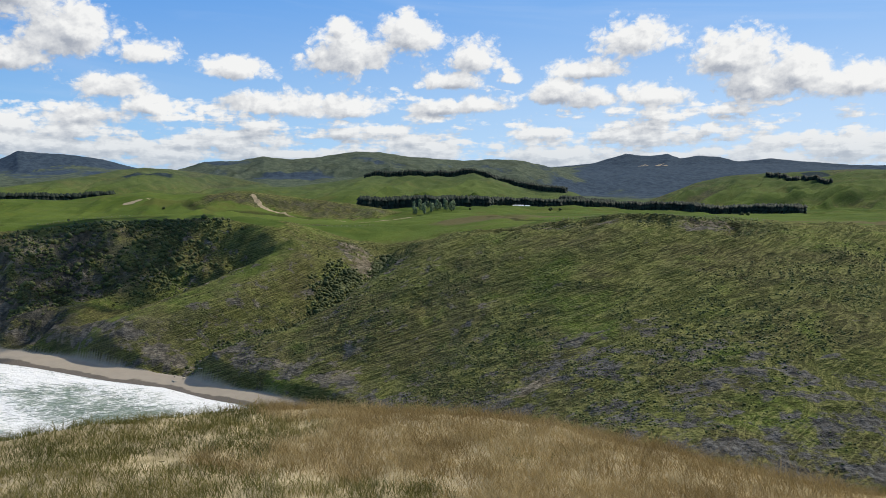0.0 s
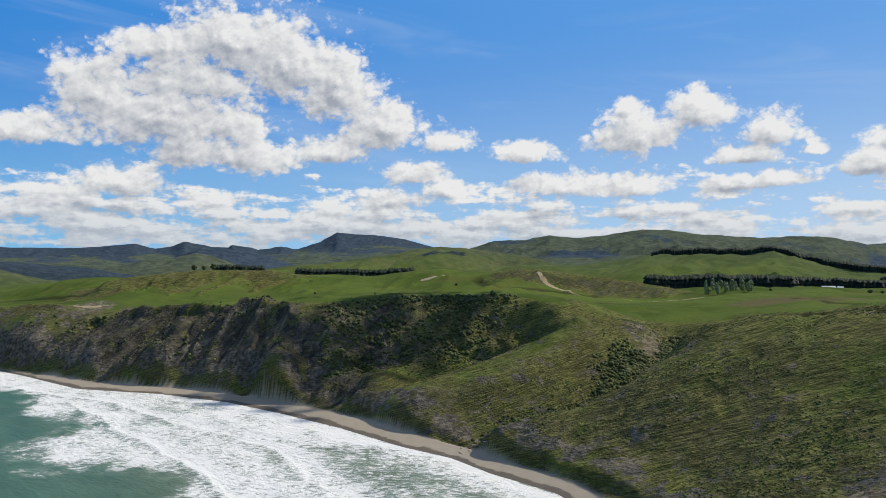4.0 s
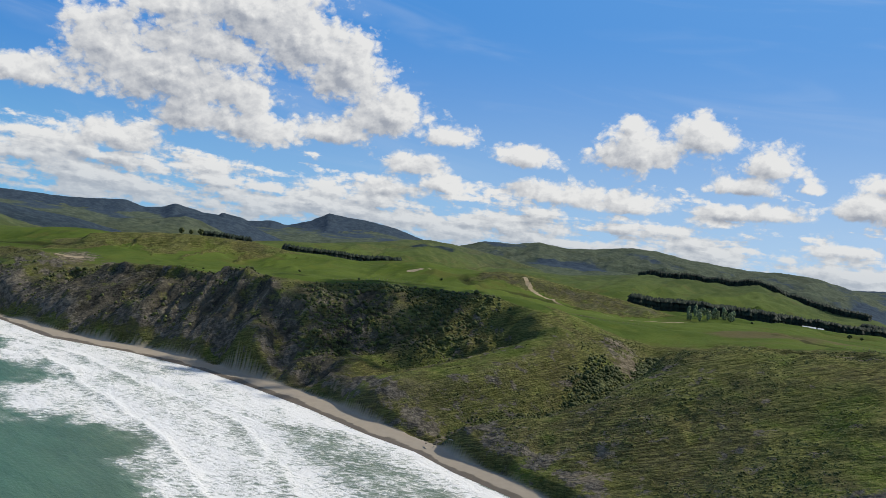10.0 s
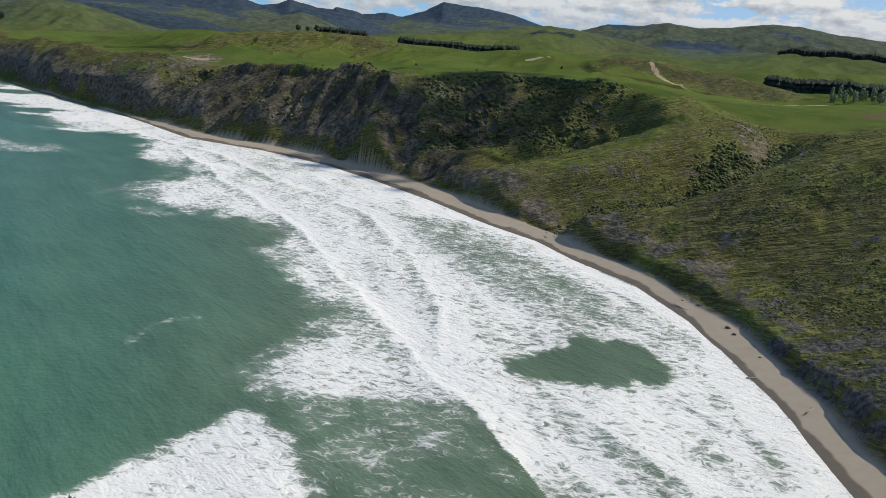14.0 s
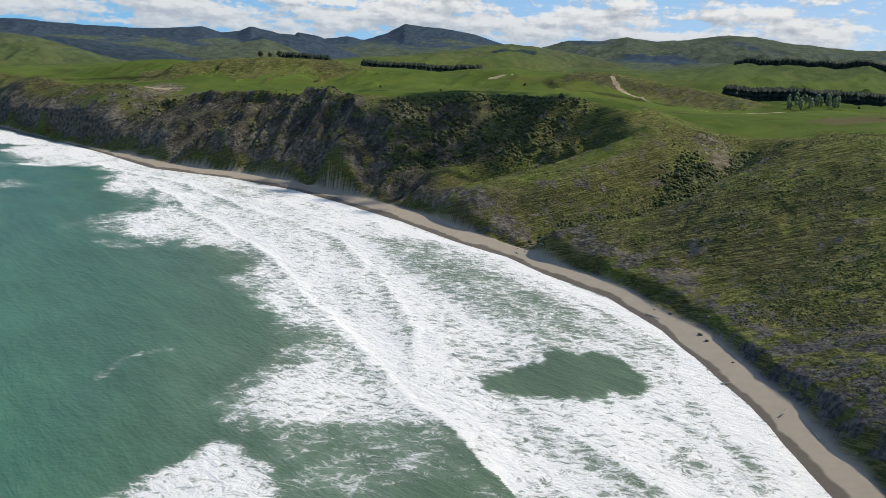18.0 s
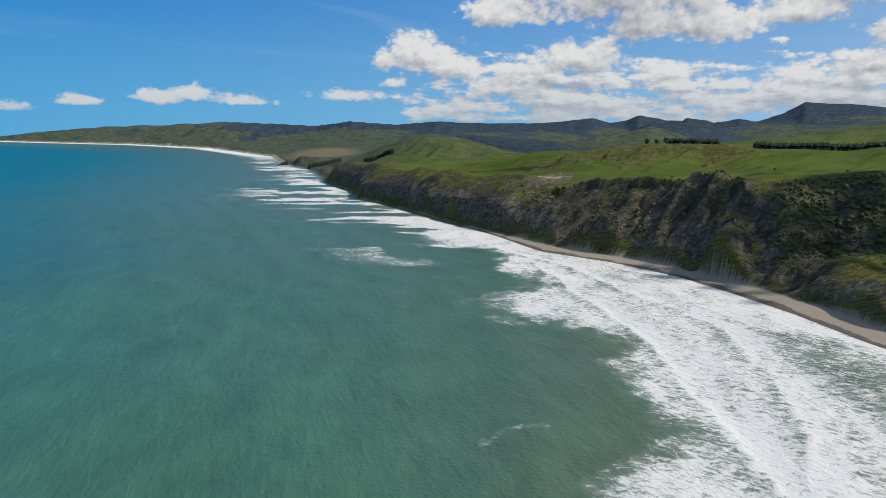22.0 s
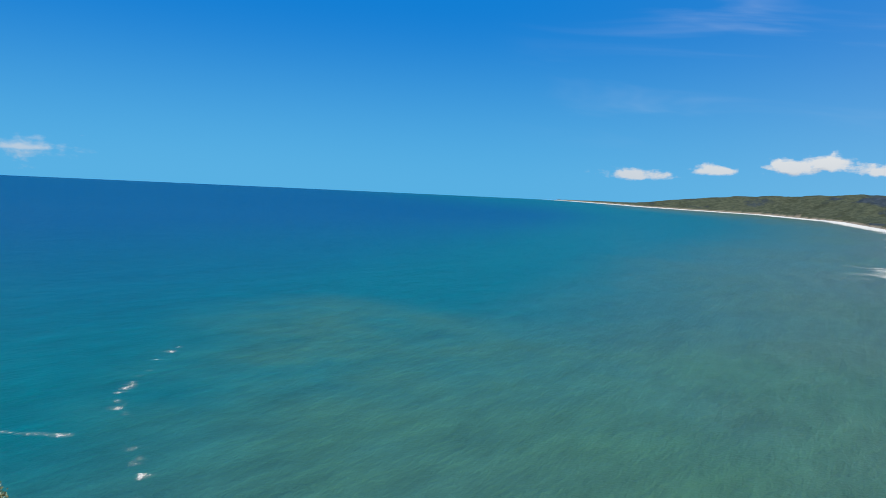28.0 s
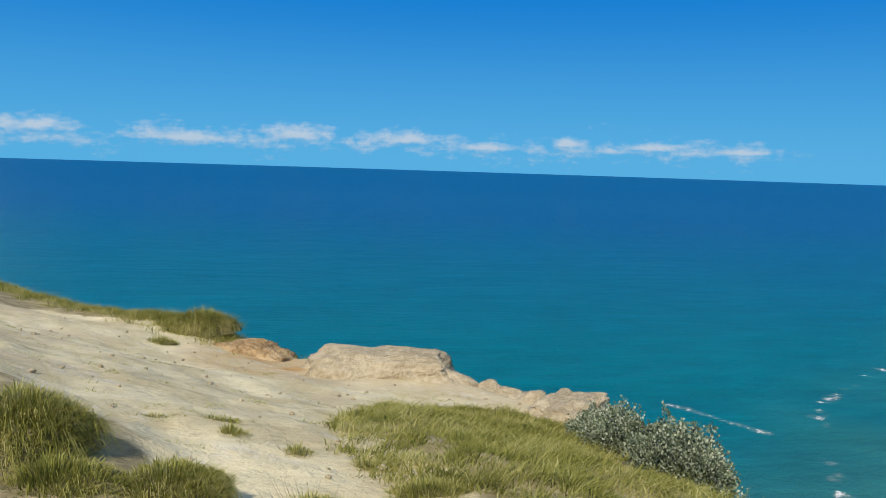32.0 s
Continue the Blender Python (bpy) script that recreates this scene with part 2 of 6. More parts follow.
def foliage(name, dark, mid, light, per="ISLAND", gloss=0.15, scale=0.0, thin=0.0):
    """Leaves, blades or bushes: each one of its own shade."""
    m, n, b = material(name, 0.75, gloss)
    r = n.add("ShaderNodeNewGeometry").outputs["Random Per Island"] if per == "ISLAND" else n.add("ShaderNodeObjectInfo").outputs["Random"]
    if scale:
        g = n.add("ShaderNodeNewGeometry").outputs["Position"]
        r = n.math("ADD", n.math("MULTIPLY", r, 0.5), n.math("MULTIPLY", n.step(n.noise(g, scale, 3), 0.3, 0.7), 0.5))
    col = n.ramp(r, [(0.0, dark), (0.5, mid), (1.0, light)])
    n.put(b.inputs["Base Color"], col)
    if thin:
        through_, both = n.add("ShaderNodeBsdfTranslucent"), n.add("ShaderNodeMixShader")
        n.put(through_.inputs[0], col)
        both.inputs[0].default_value = thin
        n.t.links.new(b.outputs[0], both.inputs[1])
        n.t.links.new(through_.outputs[0], both.inputs[2])
        n.t.links.new(both.outputs[0], m.node_tree.nodes["Material Output"].inputs[0])
    return m


def ground_material():
    m, n, b = material("ground", 0.95, 0.02)
    pos = n.add("ShaderNodeNewGeometry").outputs["Position"]
    s3 = n.add("ShaderNodeSeparateXYZ")
    n.put(s3.inputs[0], pos)
    z = s3.outputs[2]
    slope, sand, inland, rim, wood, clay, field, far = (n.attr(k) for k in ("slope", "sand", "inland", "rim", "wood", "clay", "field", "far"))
    big, mid, small, fine = n.noise(pos, 0.008, 4), n.noise(pos, 0.045, 5, 0.6), n.noise(pos, 0.28, 5, 0.65), n.noise(pos, 1.6, 4, 0.65)
    # pasture
    green = n.mix(n.step(big, 0.38, 0.62), (0.064, 0.094, 0.019), (0.096, 0.13, 0.028))
    # greyer with distance: haze put into the pasture colour
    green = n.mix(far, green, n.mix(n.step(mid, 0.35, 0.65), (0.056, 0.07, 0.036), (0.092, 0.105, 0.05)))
    green = n.mix(n.step(mid, 0.5, 0.75), green, (0.1, 0.122, 0.026))
    green = n.mix(n.math("MULTIPLY", n.step(small, 0.52, 0.7), 0.22), green, (0.06, 0.095, 0.014))
    # rough grazing on the slopes, with sheep tracks along the contours
    dip = n.math("SUBTRACT", z, n.math("MULTIPLY", s3.outputs[0], 0.32))
    lay = n.add("ShaderNodeCombineXYZ")
    for k, (v, f) in enumerate(((s3.outputs[0], 0.04), (s3.outputs[1], 0.04), (dip, 0.6))):
        n.put(lay.inputs[k], n.math("MULTIPLY", v, f))
    track = n.noise(lay.outputs[0], 1.9, 5, 0.62, distortion=0.5)
    track2 = n.noise(lay.outputs[0], 0.33, 5, 0.6, distortion=0.6)
    olive = n.mix(n.step(mid, 0.35, 0.65), (0.074, 0.083, 0.026), (0.132, 0.14, 0.042))
    olive = n.mix(n.math("MULTIPLY", n.step(n.noise(pos, 0.018, 5, 0.65), 0.44, 0.58), 0.85), olive, (0.084, 0.073, 0.036))
    olive = n.mix(n.math("MULTIPLY", n.step(n.noise(pos, 0.024, 5, 0.6, distortion=0.4), 0.51, 0.64), 0.85), olive, (0.108, 0.15, 0.028))
    clump = n.voronoi(n.vec("MULTIPLY", pos, (0.55, 0.75, 0.8)), 1.0)
    clump2 = n.voronoi(n.vec("MULTIPLY", pos, (1.3, 1.7, 1.8)), 1.0)
    olive = n.mix(n.math("MULTIPLY", n.step(small, 0.5, 0.66), 0.55), olive, (0.05, 0.05, 0.016))
    olive = n.mix(n.math("MULTIPLY", n.step(fine, 0.5, 0.64), 0.7), olive, (0.15, 0.16, 0.045))
    olive = n.mix(n.math("MULTIPLY", n.step(fine, 0.48, 0.36), 0.2), olive, (0.03, 0.034, 0.012))
    # grass clumps: lit tops and the shade between them painted in
    olive = n.mix(n.math("MULTIPLY", n.step(clump, 0.5, 0.8), 0.25), olive, (0.026, 0.03, 0.01))
    olive = n.mix(n.math("MULTIPLY", n.step(clump, 0.3, 0.08), 0.25), olive, (0.215, 0.22, 0.06))
    olive = n.mix(n.math("MULTIPLY", n.step(clump2, 0.45, 0.8), 0.25), olive, (0.03, 0.034, 0.012))
    olive = n.mix(n.math("MULTIPLY", n.step(track, 0.56, 0.63), 0.32), olive, (0.034, 0.036, 0.014))
    olive = n.mix(n.math("MULTIPLY", n.step(track2, 0.58, 0.66), 0.28), olive, (0.034, 0.036, 0.018))
    # ledges: sunlit lip and thin shadow line painted into the colour
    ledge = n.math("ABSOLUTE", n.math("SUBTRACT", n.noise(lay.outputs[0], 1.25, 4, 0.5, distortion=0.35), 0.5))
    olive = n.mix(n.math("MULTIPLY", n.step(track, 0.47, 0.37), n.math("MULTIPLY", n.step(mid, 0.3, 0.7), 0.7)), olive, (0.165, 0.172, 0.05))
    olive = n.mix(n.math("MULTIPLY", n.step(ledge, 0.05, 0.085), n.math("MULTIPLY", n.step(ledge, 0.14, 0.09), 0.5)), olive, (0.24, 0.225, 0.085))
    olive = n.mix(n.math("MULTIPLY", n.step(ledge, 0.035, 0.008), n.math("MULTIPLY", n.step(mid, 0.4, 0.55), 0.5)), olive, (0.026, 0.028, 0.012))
    # bare faces, streaked downhill
    down = n.add("ShaderNodeCombineXYZ")
    for k, (v, f) in enumerate(((n.attr("along"), 0.16), (inland, 0.02), (z, 0.03))):
        n.put(down.inputs[k], n.math("MULTIPLY", v, f))
    streak = n.noise(down.outputs[0], 1.0, 6, 0.68, distortion=0.6)
    face = n.mix(n.step(n.math("ADD", n.math("MULTIPLY", streak, 0.6), n.math("MULTIPLY", small, 0.4)), 0.4, 0.6), (0.038, 0.037, 0.03), (0.105, 0.094, 0.072))
    face = n.mix(n.math("MULTIPLY", n.step(streak, 0.6, 0.68), 0.6), face, (0.26, 0.225, 0.17))
    olive = n.mix(n.math("MULTIPLY", n.attr("cliff"), n.step(n.math("ADD", n.noise(pos, 0.07, 6, 0.68), n.math("MULTIPLY", n.attr("cliff"), -0.1)), 0.55, 0.4)), olive, face)
    mark = n.noise(pos, 0.13, 6, 0.72)
    green = n.mix(n.math("MULTIPLY", n.step(mark, 0.66, 0.74), 0.6), green, (0.028, 0.04, 0.012))
    green = n.mix(n.math("MULTIPLY", n.step(n.noise(pos, 0.02, 6, 0.62), 0.54, 0.66), 0.55), green, (0.1, 0.098, 0.03))
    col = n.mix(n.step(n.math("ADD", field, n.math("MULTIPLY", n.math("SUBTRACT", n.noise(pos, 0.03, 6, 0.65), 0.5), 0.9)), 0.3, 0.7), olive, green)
    # distant slopes: pale grey-green painted over them in place of haze
    hazed_hill = n.mix(n.step(mid, 0.35, 0.65), (0.06, 0.078, 0.06), (0.1, 0.122, 0.088))
    hazed_hill = n.mix(n.math("MULTIPLY", n.step(n.noise(pos, 0.012, 6, 0.65), 0.52, 0.62), 0.6), hazed_hill, (0.04, 0.05, 0.036))
    col = n.mix(n.math("MULTIPLY", far, 0.85), col, hazed_hill)
    # bare rock and slips
    rock = n.mix(n.step(small, 0.35, 0.65), (0.062, 0.057, 0.048), (0.19, 0.168, 0.132))
    strata = n.math("SINE", n.math("ADD", n.math("MULTIPLY", z, 5.5), n.math("MULTIPLY", mid, 9.0)))
    rock = n.mix(n.math("MULTIPLY", n.step(strata, 0.2, 0.9), 0.45), rock, (0.055, 0.051, 0.043))
    rock = n.mix(n.step(n.noise(pos, 0.02, 3), 0.6, 0.72), rock, (0.22, 0.185, 0.13))
    rock = n.mix(n.math("MULTIPLY", n.attr("shale"), 0.8), rock, n.mix(n.step(n.noise(pos, 0.5, 6, 0.7), 0.38, 0.66), (0.035, 0.035, 0.034), (0.15, 0.148, 0.14)))
    bare = n.math("ADD", n.math("MULTIPLY", n.attr("rock"), 1.0), n.math("MULTIPLY", n.math("SUBTRACT", n.noise(pos, 0.11, 6, 0.68), 0.5), 2.6))
    col = n.mix(n.step(bare, 0.5, 0.72), col, rock)
    scar = n.mix(n.step(n.noise(pos, 0.22, 6, 0.7), 0.4, 0.62), (0.095, 0.08, 0.052), (0.25, 0.21, 0.15))
    col = n.mix(n.step(n.math("ADD", n.attr("slip"), n.math("MULTIPLY", n.math("SUBTRACT", n.noise(pos, 0.14, 6, 0.7), 0.5), 2.6)), 0.42, 0.66), col, scar)
    # woods on the far hills, the blue haze of distance painted into their colour
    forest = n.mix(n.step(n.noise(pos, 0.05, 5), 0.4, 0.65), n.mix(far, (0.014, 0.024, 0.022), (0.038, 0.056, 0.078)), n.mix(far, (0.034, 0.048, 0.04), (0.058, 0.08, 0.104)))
    woods = n.math("ADD", wood, n.math("MULTIPLY", n.math("SUBTRACT", n.noise(pos, 0.006, 5, 0.6), 0.5), 1.5))
    col = n.mix(n.step(woods, 0.44, 0.64), col, forest)
    col = n.mix(n.math("MULTIPLY", n.attr("stubble"), n.step(small, 0.2, 0.7)), col, (0.24, 0.2, 0.11))
    # tracks and ploughed strips
    col = n.mix(n.math("MULTIPLY", n.step(n.attr("plough"), 0.1, 0.4), 0.7), col, (0.13, 0.1, 0.055))
    col = n.mix(n.step(n.attr("track"), 0.45, 0.7), col, (0.36, 0.29, 0.19))
    col = n.mix(n.math("MULTIPLY", n.attr("bank"), 0.85), col, (0.03, 0.032, 0.014))
    # sand, wet towards the water
    dry = n.mix(n.noise(pos, 0.25, 5), (0.30, 0.255, 0.2), (0.39, 0.335, 0.26))
    wet = n.mix(n.noise(pos, 0.2, 5), (0.12, 0.1, 0.08), (0.17, 0.145, 0.115))
    edge = n.math("ADD", n.attr("above"), n.math("MULTIPLY", n.math("SUBTRACT", n.noise(pos, 0.05, 3), 0.5), 1.7))
    beach = n.mix(n.step(edge, 0.55, 0.8), wet, dry)
    col = n.mix(sand, col, beach)
    # the look-out: clay, worn pale, with rusty bands
    c = n.mix(n.step(n.noise(pos, 0.9, 6, 0.65), 0.35, 0.65), (0.53, 0.44, 0.265), (0.75, 0.655, 0.43))
    c = n.mix(n.math("MULTIPLY", n.step(n.noise(pos, 0.9, 5, 0.65), 0.32, 0.6), n.attr("rust")), c, (0.52, 0.31, 0.13))
    c = n.mix(n.math("MULTIPLY", n.step(n.noise(pos, 7.0, 6, 0.75), 0.56, 0.68), 0.45), c, (0.32, 0.25, 0.15))
    c = n.mix(n.math("MULTIPLY", n.step(n.noise(pos, 0.55, 4, 0.5), 0.5, 0.6), 0.6), c, (0.55, 0.45, 0.3))
    c = n.mix(n.math("MULTIPLY", n.step(n.noise(n.vec("MULTIPLY", pos, (1, 1, 6)), 1.7, 5, 0.7), 0.56, 0.66), 0.5), c, (0.7, 0.63, 0.5))
    soil = n.mix(n.step(n.noise(pos, 3.0, 5, 0.65), 0.35, 0.65), (0.27, 0.22, 0.12), (0.46, 0.38, 0.23))
    top = n.mix(n.step(n.math("ADD", clay, n.math("MULTIPLY", n.math("SUBTRACT", n.noise(pos, 1.3, 6, 0.7), 0.5), 1.1)), 0.42, 0.58), soil, c)
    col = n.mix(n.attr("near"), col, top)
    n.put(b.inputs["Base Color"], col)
    n.put(b.inputs["Roughness"], n.math("SUBTRACT", 0.93, n.math("MULTIPLY", n.math("MULTIPLY", sand, n.math("SUBTRACT", 1.0, n.step(edge, 0.5, 0.8))), 0.55)))
    coarse_h = n.math("MULTIPLY", n.math("ADD", n.math("MULTIPLY", small, 0.7), n.math("ADD", n.math("MULTIPLY", n.math("ADD", n.math("MULTIPLY", track, n.step(n.noise(pos, 0.03, 3), 0.35, 0.65)), track2), -0.9), n.math("MULTIPLY", n.math("ADD", clump, n.math("MULTIPLY", clump2, 0.5)), -0.15))), n.math("SUBTRACT", 1.0, n.math("MULTIPLY", field, 0.75)))
    up = n.bump(n.math("MULTIPLY", coarse_h, n.math("SUBTRACT", 1.0, n.math("MAXIMUM", sand, n.attr("near")))), 1.0, 2.5)
    close = n.bump(n.math("ADD", n.noise(pos, 2.2, 6, 0.65), n.math("MULTIPLY", n.noise(pos, 14.0, 5, 0.7), 0.25)), 0.5, 0.14, up)
    n.put(b.inputs["Normal"], close)
    return m


def sea_material():
    m, n, b = material("sea water", 0.3, 0.08)
    pos = n.add("ShaderNodeNewGeometry").outputs["Position"]
    off, foam = n.attr("off"), n.attr("foam")
    ragged = n.math("MULTIPLY", n.math("SUBTRACT", n.noise(pos, 0.07, 5, 0.7), 0.5), 1.1)
    foam = n.math("ADD", foam, n.math("MULTIPLY", ragged, n.math("MULTIPLY", n.step(foam, 0.02, 0.25), n.math("SUBTRACT", 1.1, foam))), clamp=True)
    slow, slower = n.noise(pos, 0.008, 4, 0.6), n.noise(pos, 0.0022, 3)
    o = n.math("ADD", off, n.math("MULTIPLY", n.math("SUBTRACT", slow, 0.5), 160.0))
    col = n.mix(n.step(o, 60.0, 330.0), (0.095, 0.142, 0.09), (0.058, 0.146, 0.112))
    col = n.mix(n.math("MULTIPLY", n.step(slower, 0.45, 0.62), n.math("SUBTRACT", 1.0, n.step(o, 400.0, 900.0))), col, (0.066, 0.145, 0.092))
    col = n.mix(n.step(o, 200.0, 720.0), col, (0.0, 0.135, 0.165))
    col = n.mix(n.step(o, 800.0, 2300.0), col, (0.0, 0.072, 0.19))
    col = n.mix(n.math("MULTIPLY", n.math("MULTIPLY", n.attr("silt"), n.step(slow, 0.2, 0.7)), 0.72), col, (0.056, 0.165, 0.098))
    # surf: solid where it has just broken, lace behind
    warp = n.add("ShaderNodeTexNoise")
    warp.inputs["Scale"].default_value, warp.inputs["Detail"].default_value = 0.16, 3
    n.put(warp.inputs["Vector"], pos)
    wv = n.vec("ADD", pos, n.vec("MULTIPLY", n.vec("SUBTRACT", warp.outputs["Color"], (0.5, 0.5, 0.5)), (7, 7, 0)))
    rot = n.add("ShaderNodeVectorRotate", rotation_type="Z_AXIS")
    n.put(rot.inputs["Vector"], wv)
    rot.inputs["Angle"].default_value = radians(-22)
    cv = n.vec("MULTIPLY", rot.outputs[0], (0.5, 1.0, 1.0))
    cells = n.math("SUBTRACT", 1.0, n.math("MULTIPLY", n.voronoi(cv, 0.3, "DISTANCE_TO_EDGE"), 3.0), clamp=True)
    cells2 = n.math("SUBTRACT", 1.0, n.math("MULTIPLY", n.voronoi(cv, 0.95, "DISTANCE_TO_EDGE"), 2.6), clamp=True)
    grain = n.math("ADD", n.math("MULTIPLY", cells, 0.32), n.math("ADD", n.math("MULTIPLY", cells2, 0.3), n.math("MULTIPLY", n.noise(cv, 0.5, 8, 0.72), 1.4)))
    white = n.step(n.math("SUBTRACT", grain, n.math("SUBTRACT", 1.5, n.math("MULTIPLY", foam, 1.08))), 0.0, 0.46)
    veil = n.math("MULTIPLY", n.step(foam, 0.05, 0.9), 0.5)
    col = n.mix(veil, col, (0.36, 0.41, 0.35))
    col = n.mix(white, col, (0.77, 0.765, 0.74))
    n.put(b.inputs["Base Color"], col)
    n.put(b.inputs["Roughness"], n.math("ADD", 0.3, n.math("MULTIPLY", white, 0.6)))
    turn = n.add("ShaderNodeVectorRotate", rotation_type="Z_AXIS")
    n.put(turn.inputs["Vector"], pos)
    turn.inputs["Angle"].default_value = radians(22)
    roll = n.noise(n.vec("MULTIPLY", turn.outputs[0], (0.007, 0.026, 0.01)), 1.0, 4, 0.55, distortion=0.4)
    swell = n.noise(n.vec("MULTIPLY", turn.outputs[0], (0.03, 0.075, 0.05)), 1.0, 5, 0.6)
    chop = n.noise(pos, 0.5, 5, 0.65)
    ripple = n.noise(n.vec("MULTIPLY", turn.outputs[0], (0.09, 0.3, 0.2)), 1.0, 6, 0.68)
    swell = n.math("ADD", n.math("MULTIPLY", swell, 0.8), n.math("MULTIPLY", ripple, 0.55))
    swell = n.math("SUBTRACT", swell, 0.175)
    # light and dark of the wave slopes painted into the water colour
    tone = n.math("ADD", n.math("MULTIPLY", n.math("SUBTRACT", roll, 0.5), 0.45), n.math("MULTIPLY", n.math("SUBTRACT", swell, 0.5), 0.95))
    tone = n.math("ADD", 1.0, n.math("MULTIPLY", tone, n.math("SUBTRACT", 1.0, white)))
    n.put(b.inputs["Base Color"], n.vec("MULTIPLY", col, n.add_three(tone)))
    first = n.bump(roll, 1.0, 2.2)
    first = n.bump(swell, 0.8, 1.5, first)
    n.put(b.inputs["Normal"], n.bump(n.math("ADD", chop, n.math("MULTIPLY", white, n.math("MULTIPLY", grain, 0.7))), 0.55, 0.7, first))
    return m


MAT_GROUND, MAT_SEA = ground_material(), sea_material()
# ---------------------------------------------------------------- noise on arrays
def lattice(ix, iy, seed):
    h = (ix.astype(np.int64) * 374761393 + iy.astype(np.int64) * 668265263 + seed * 974634541) & 0xFFFFFFFF
    h = ((h ^ (h >> 13)) * 1274126177) & 0xFFFFFFFF
    return ((h ^ (h >> 16)) & 0xFFFF) / 32767.5 - 1.0


def value_noise(x, y, seed=0):
    ix, iy = np.floor(x), np.floor(y)
    fx, fy = x - ix, y - iy
    fx, fy = fx * fx * fx * (fx * (fx * 6 - 15) + 10), fy * fy * fy * (fy * (fy * 6 - 15) + 10)
    a, b = lattice(ix, iy, seed), lattice(ix + 1, iy, seed)
    c, d = lattice(ix, iy + 1, seed), lattice(ix + 1, iy + 1, seed)
    return (a + (b - a) * fx) * (1 - fy) + (c + (d - c) * fx) * fy


def fbm(x, y, size, octaves=4, seed=0, gain=0.5):
    total, amp, norm = 0.0, 1.0, 0.0
    x, y = np.asarray(x, float) / size, np.asarray(y, float) / size
    for k in range(octaves):
        total = total + amp * value_noise(x, y, seed + k)
        norm += amp
        x, y, amp = 0.8 * x * 2.1 - 0.6 * y * 2.1 + 17.3, 0.6 * x * 2.1 + 0.8 * y * 2.1 - 9.1, amp * gain
    return total / norm


def ridged(x, y, size, octaves=4, seed=0):
    total, amp, norm = 0.0, 1.0, 0.0
    x, y = np.asarray(x, float) / size, np.asarray(y, float) / size
    for k in range(octaves):
        total = total + amp * (1 - 2 * np.abs(value_noise(x, y, seed + k)))
        norm += amp
        x, y, amp = 0.8 * x * 2.1 - 0.6 * y * 2.1 + 5.3, 0.6 * x * 2.1 + 0.8 * y * 2.1 + 3.7, amp * 0.5
    return total / norm


def smooth(a, b, v):
    k = np.clip((v - a) / (b - a), 0, 1)
    return k * k * (3 - 2 * k)


# ---------------------------------------------------------------- the plan
def polar(az, el, d):
    """A place by its bearing and height angle from the last standing place and its distance over the ground."""
    return (d * math.sin(radians(az)), d * math.cos(radians(az)), EYE + d * math.tan(radians(el)))


# foot of the cliffs, from the bay under the look-out to the far coast
COAST = [(150, 60), (90, 115), (40, 168), (26, 191), (4, 234), (-32, 291), (-63, 324), (-97, 344), (-123, 366), (-155, 381),
         (-205, 409), (-260, 433), (-320, 455), (-390, 464), (-460, 457), (-550, 483), (-655, 509), (-800, 547), (-922, 580),
         (-1020, 590), (-1150, 660), (-1423, 745), (-1600, 833), (-2000, 1000), (-2384, 1109), (-2900, 1290),
         (-3617, 1288), (-4036, 1051), (-4387, 539), (-4900, 60)]
# ridges, edges, hollows: bearing, height angle, distance
TERRACE_EDGE = [(-61.6, -2.35, 1640), (-60, -2.6, 1440), (-57, -2.95, 1180), (-54, -3.2, 1040), (-51.6, -3.5, 940), (-49.5, -3.2, 880), (-47.8, -3.5, 830), (-46.3, -4.1, 790), (-44.9, -3.6, 750),
                (-42.2, -3.1, 715), (-39.1, -2.75, 690), (-35.9, -3.1, 640), (-32.7, -3.2, 600), (-31.3, -4.0, 575), (-29.6, -3.5, 585), (-27.4, -3.1, 595), (-24, -2.75, 600), (-20, -2.7, 600), (-15.8, -2.55, 590), (-12.6, -2.65, 572)]
GULLY_EDGE = [(-11, -3.7, 548), (-8.4, -3.85, 575), (-6.7, -3.8, 590), (-4.2, -4.4, 602)]
SPUR = [(-11.1, -3.7, 540), (-13.2, -5.0, 505), (-15.1, -6.45, 476), (-18.3, -7.6, 457), (-22.4, -8.85, 453), (-25.5, -10.6, 447)]
HILL_FLANK = [(-18.3, -12.5, 384), (-14.4, -10.55, 386), (-9.5, -9.0, 396), (-6.9, -7.4, 412), (-5.2, -6.2, 430), (-3.6, -4.4, 456), (-0.2, -3.3, 482)]
# the same with the height itself: bearing, distance, height
HOLLOW = [(-13.2, 548, 45), (-15.8, 528, 28), (-19, 512, 20), (-22.5, 507, 16), (-26, 495, 13)]
FACE_FOOT = [(-14.5, 562, 38), (-17, 558, 32), (-20, 556, 29), (-24, 551, 26), (-27.5, 542, 27)]
GULLY = [(-18.1, 396, 2.5), (-15.7, 406, 8), (-12.6, 421, 12), (-9.8, 439, 17), (-7, 462, 23), (-5.1, 492, 30), (-4.3, 540, 40), (-3.8, 580, 45)]
CHINE = [(-31.2, 562, 38), (-30.8, 536, 23), (-30.5, 518, 14)]
BUTTRESS = [(-29.3, 566, 51), (-28.2, 536, 35), (-27.4, 508, 19)]
BLUFF = [(-33.2, 575, 42), (-34.0, 552, 30), (-34.4, 540, 22)]
CHINE_WEST = [(-37.6, 635, 42), (-37.2, 604, 25), (-36.8, 588, 17)]
BLUFF_WEST = [(-40.2, 665, 48), (-40.3, 640, 30), (-40.4, 615, 12)]
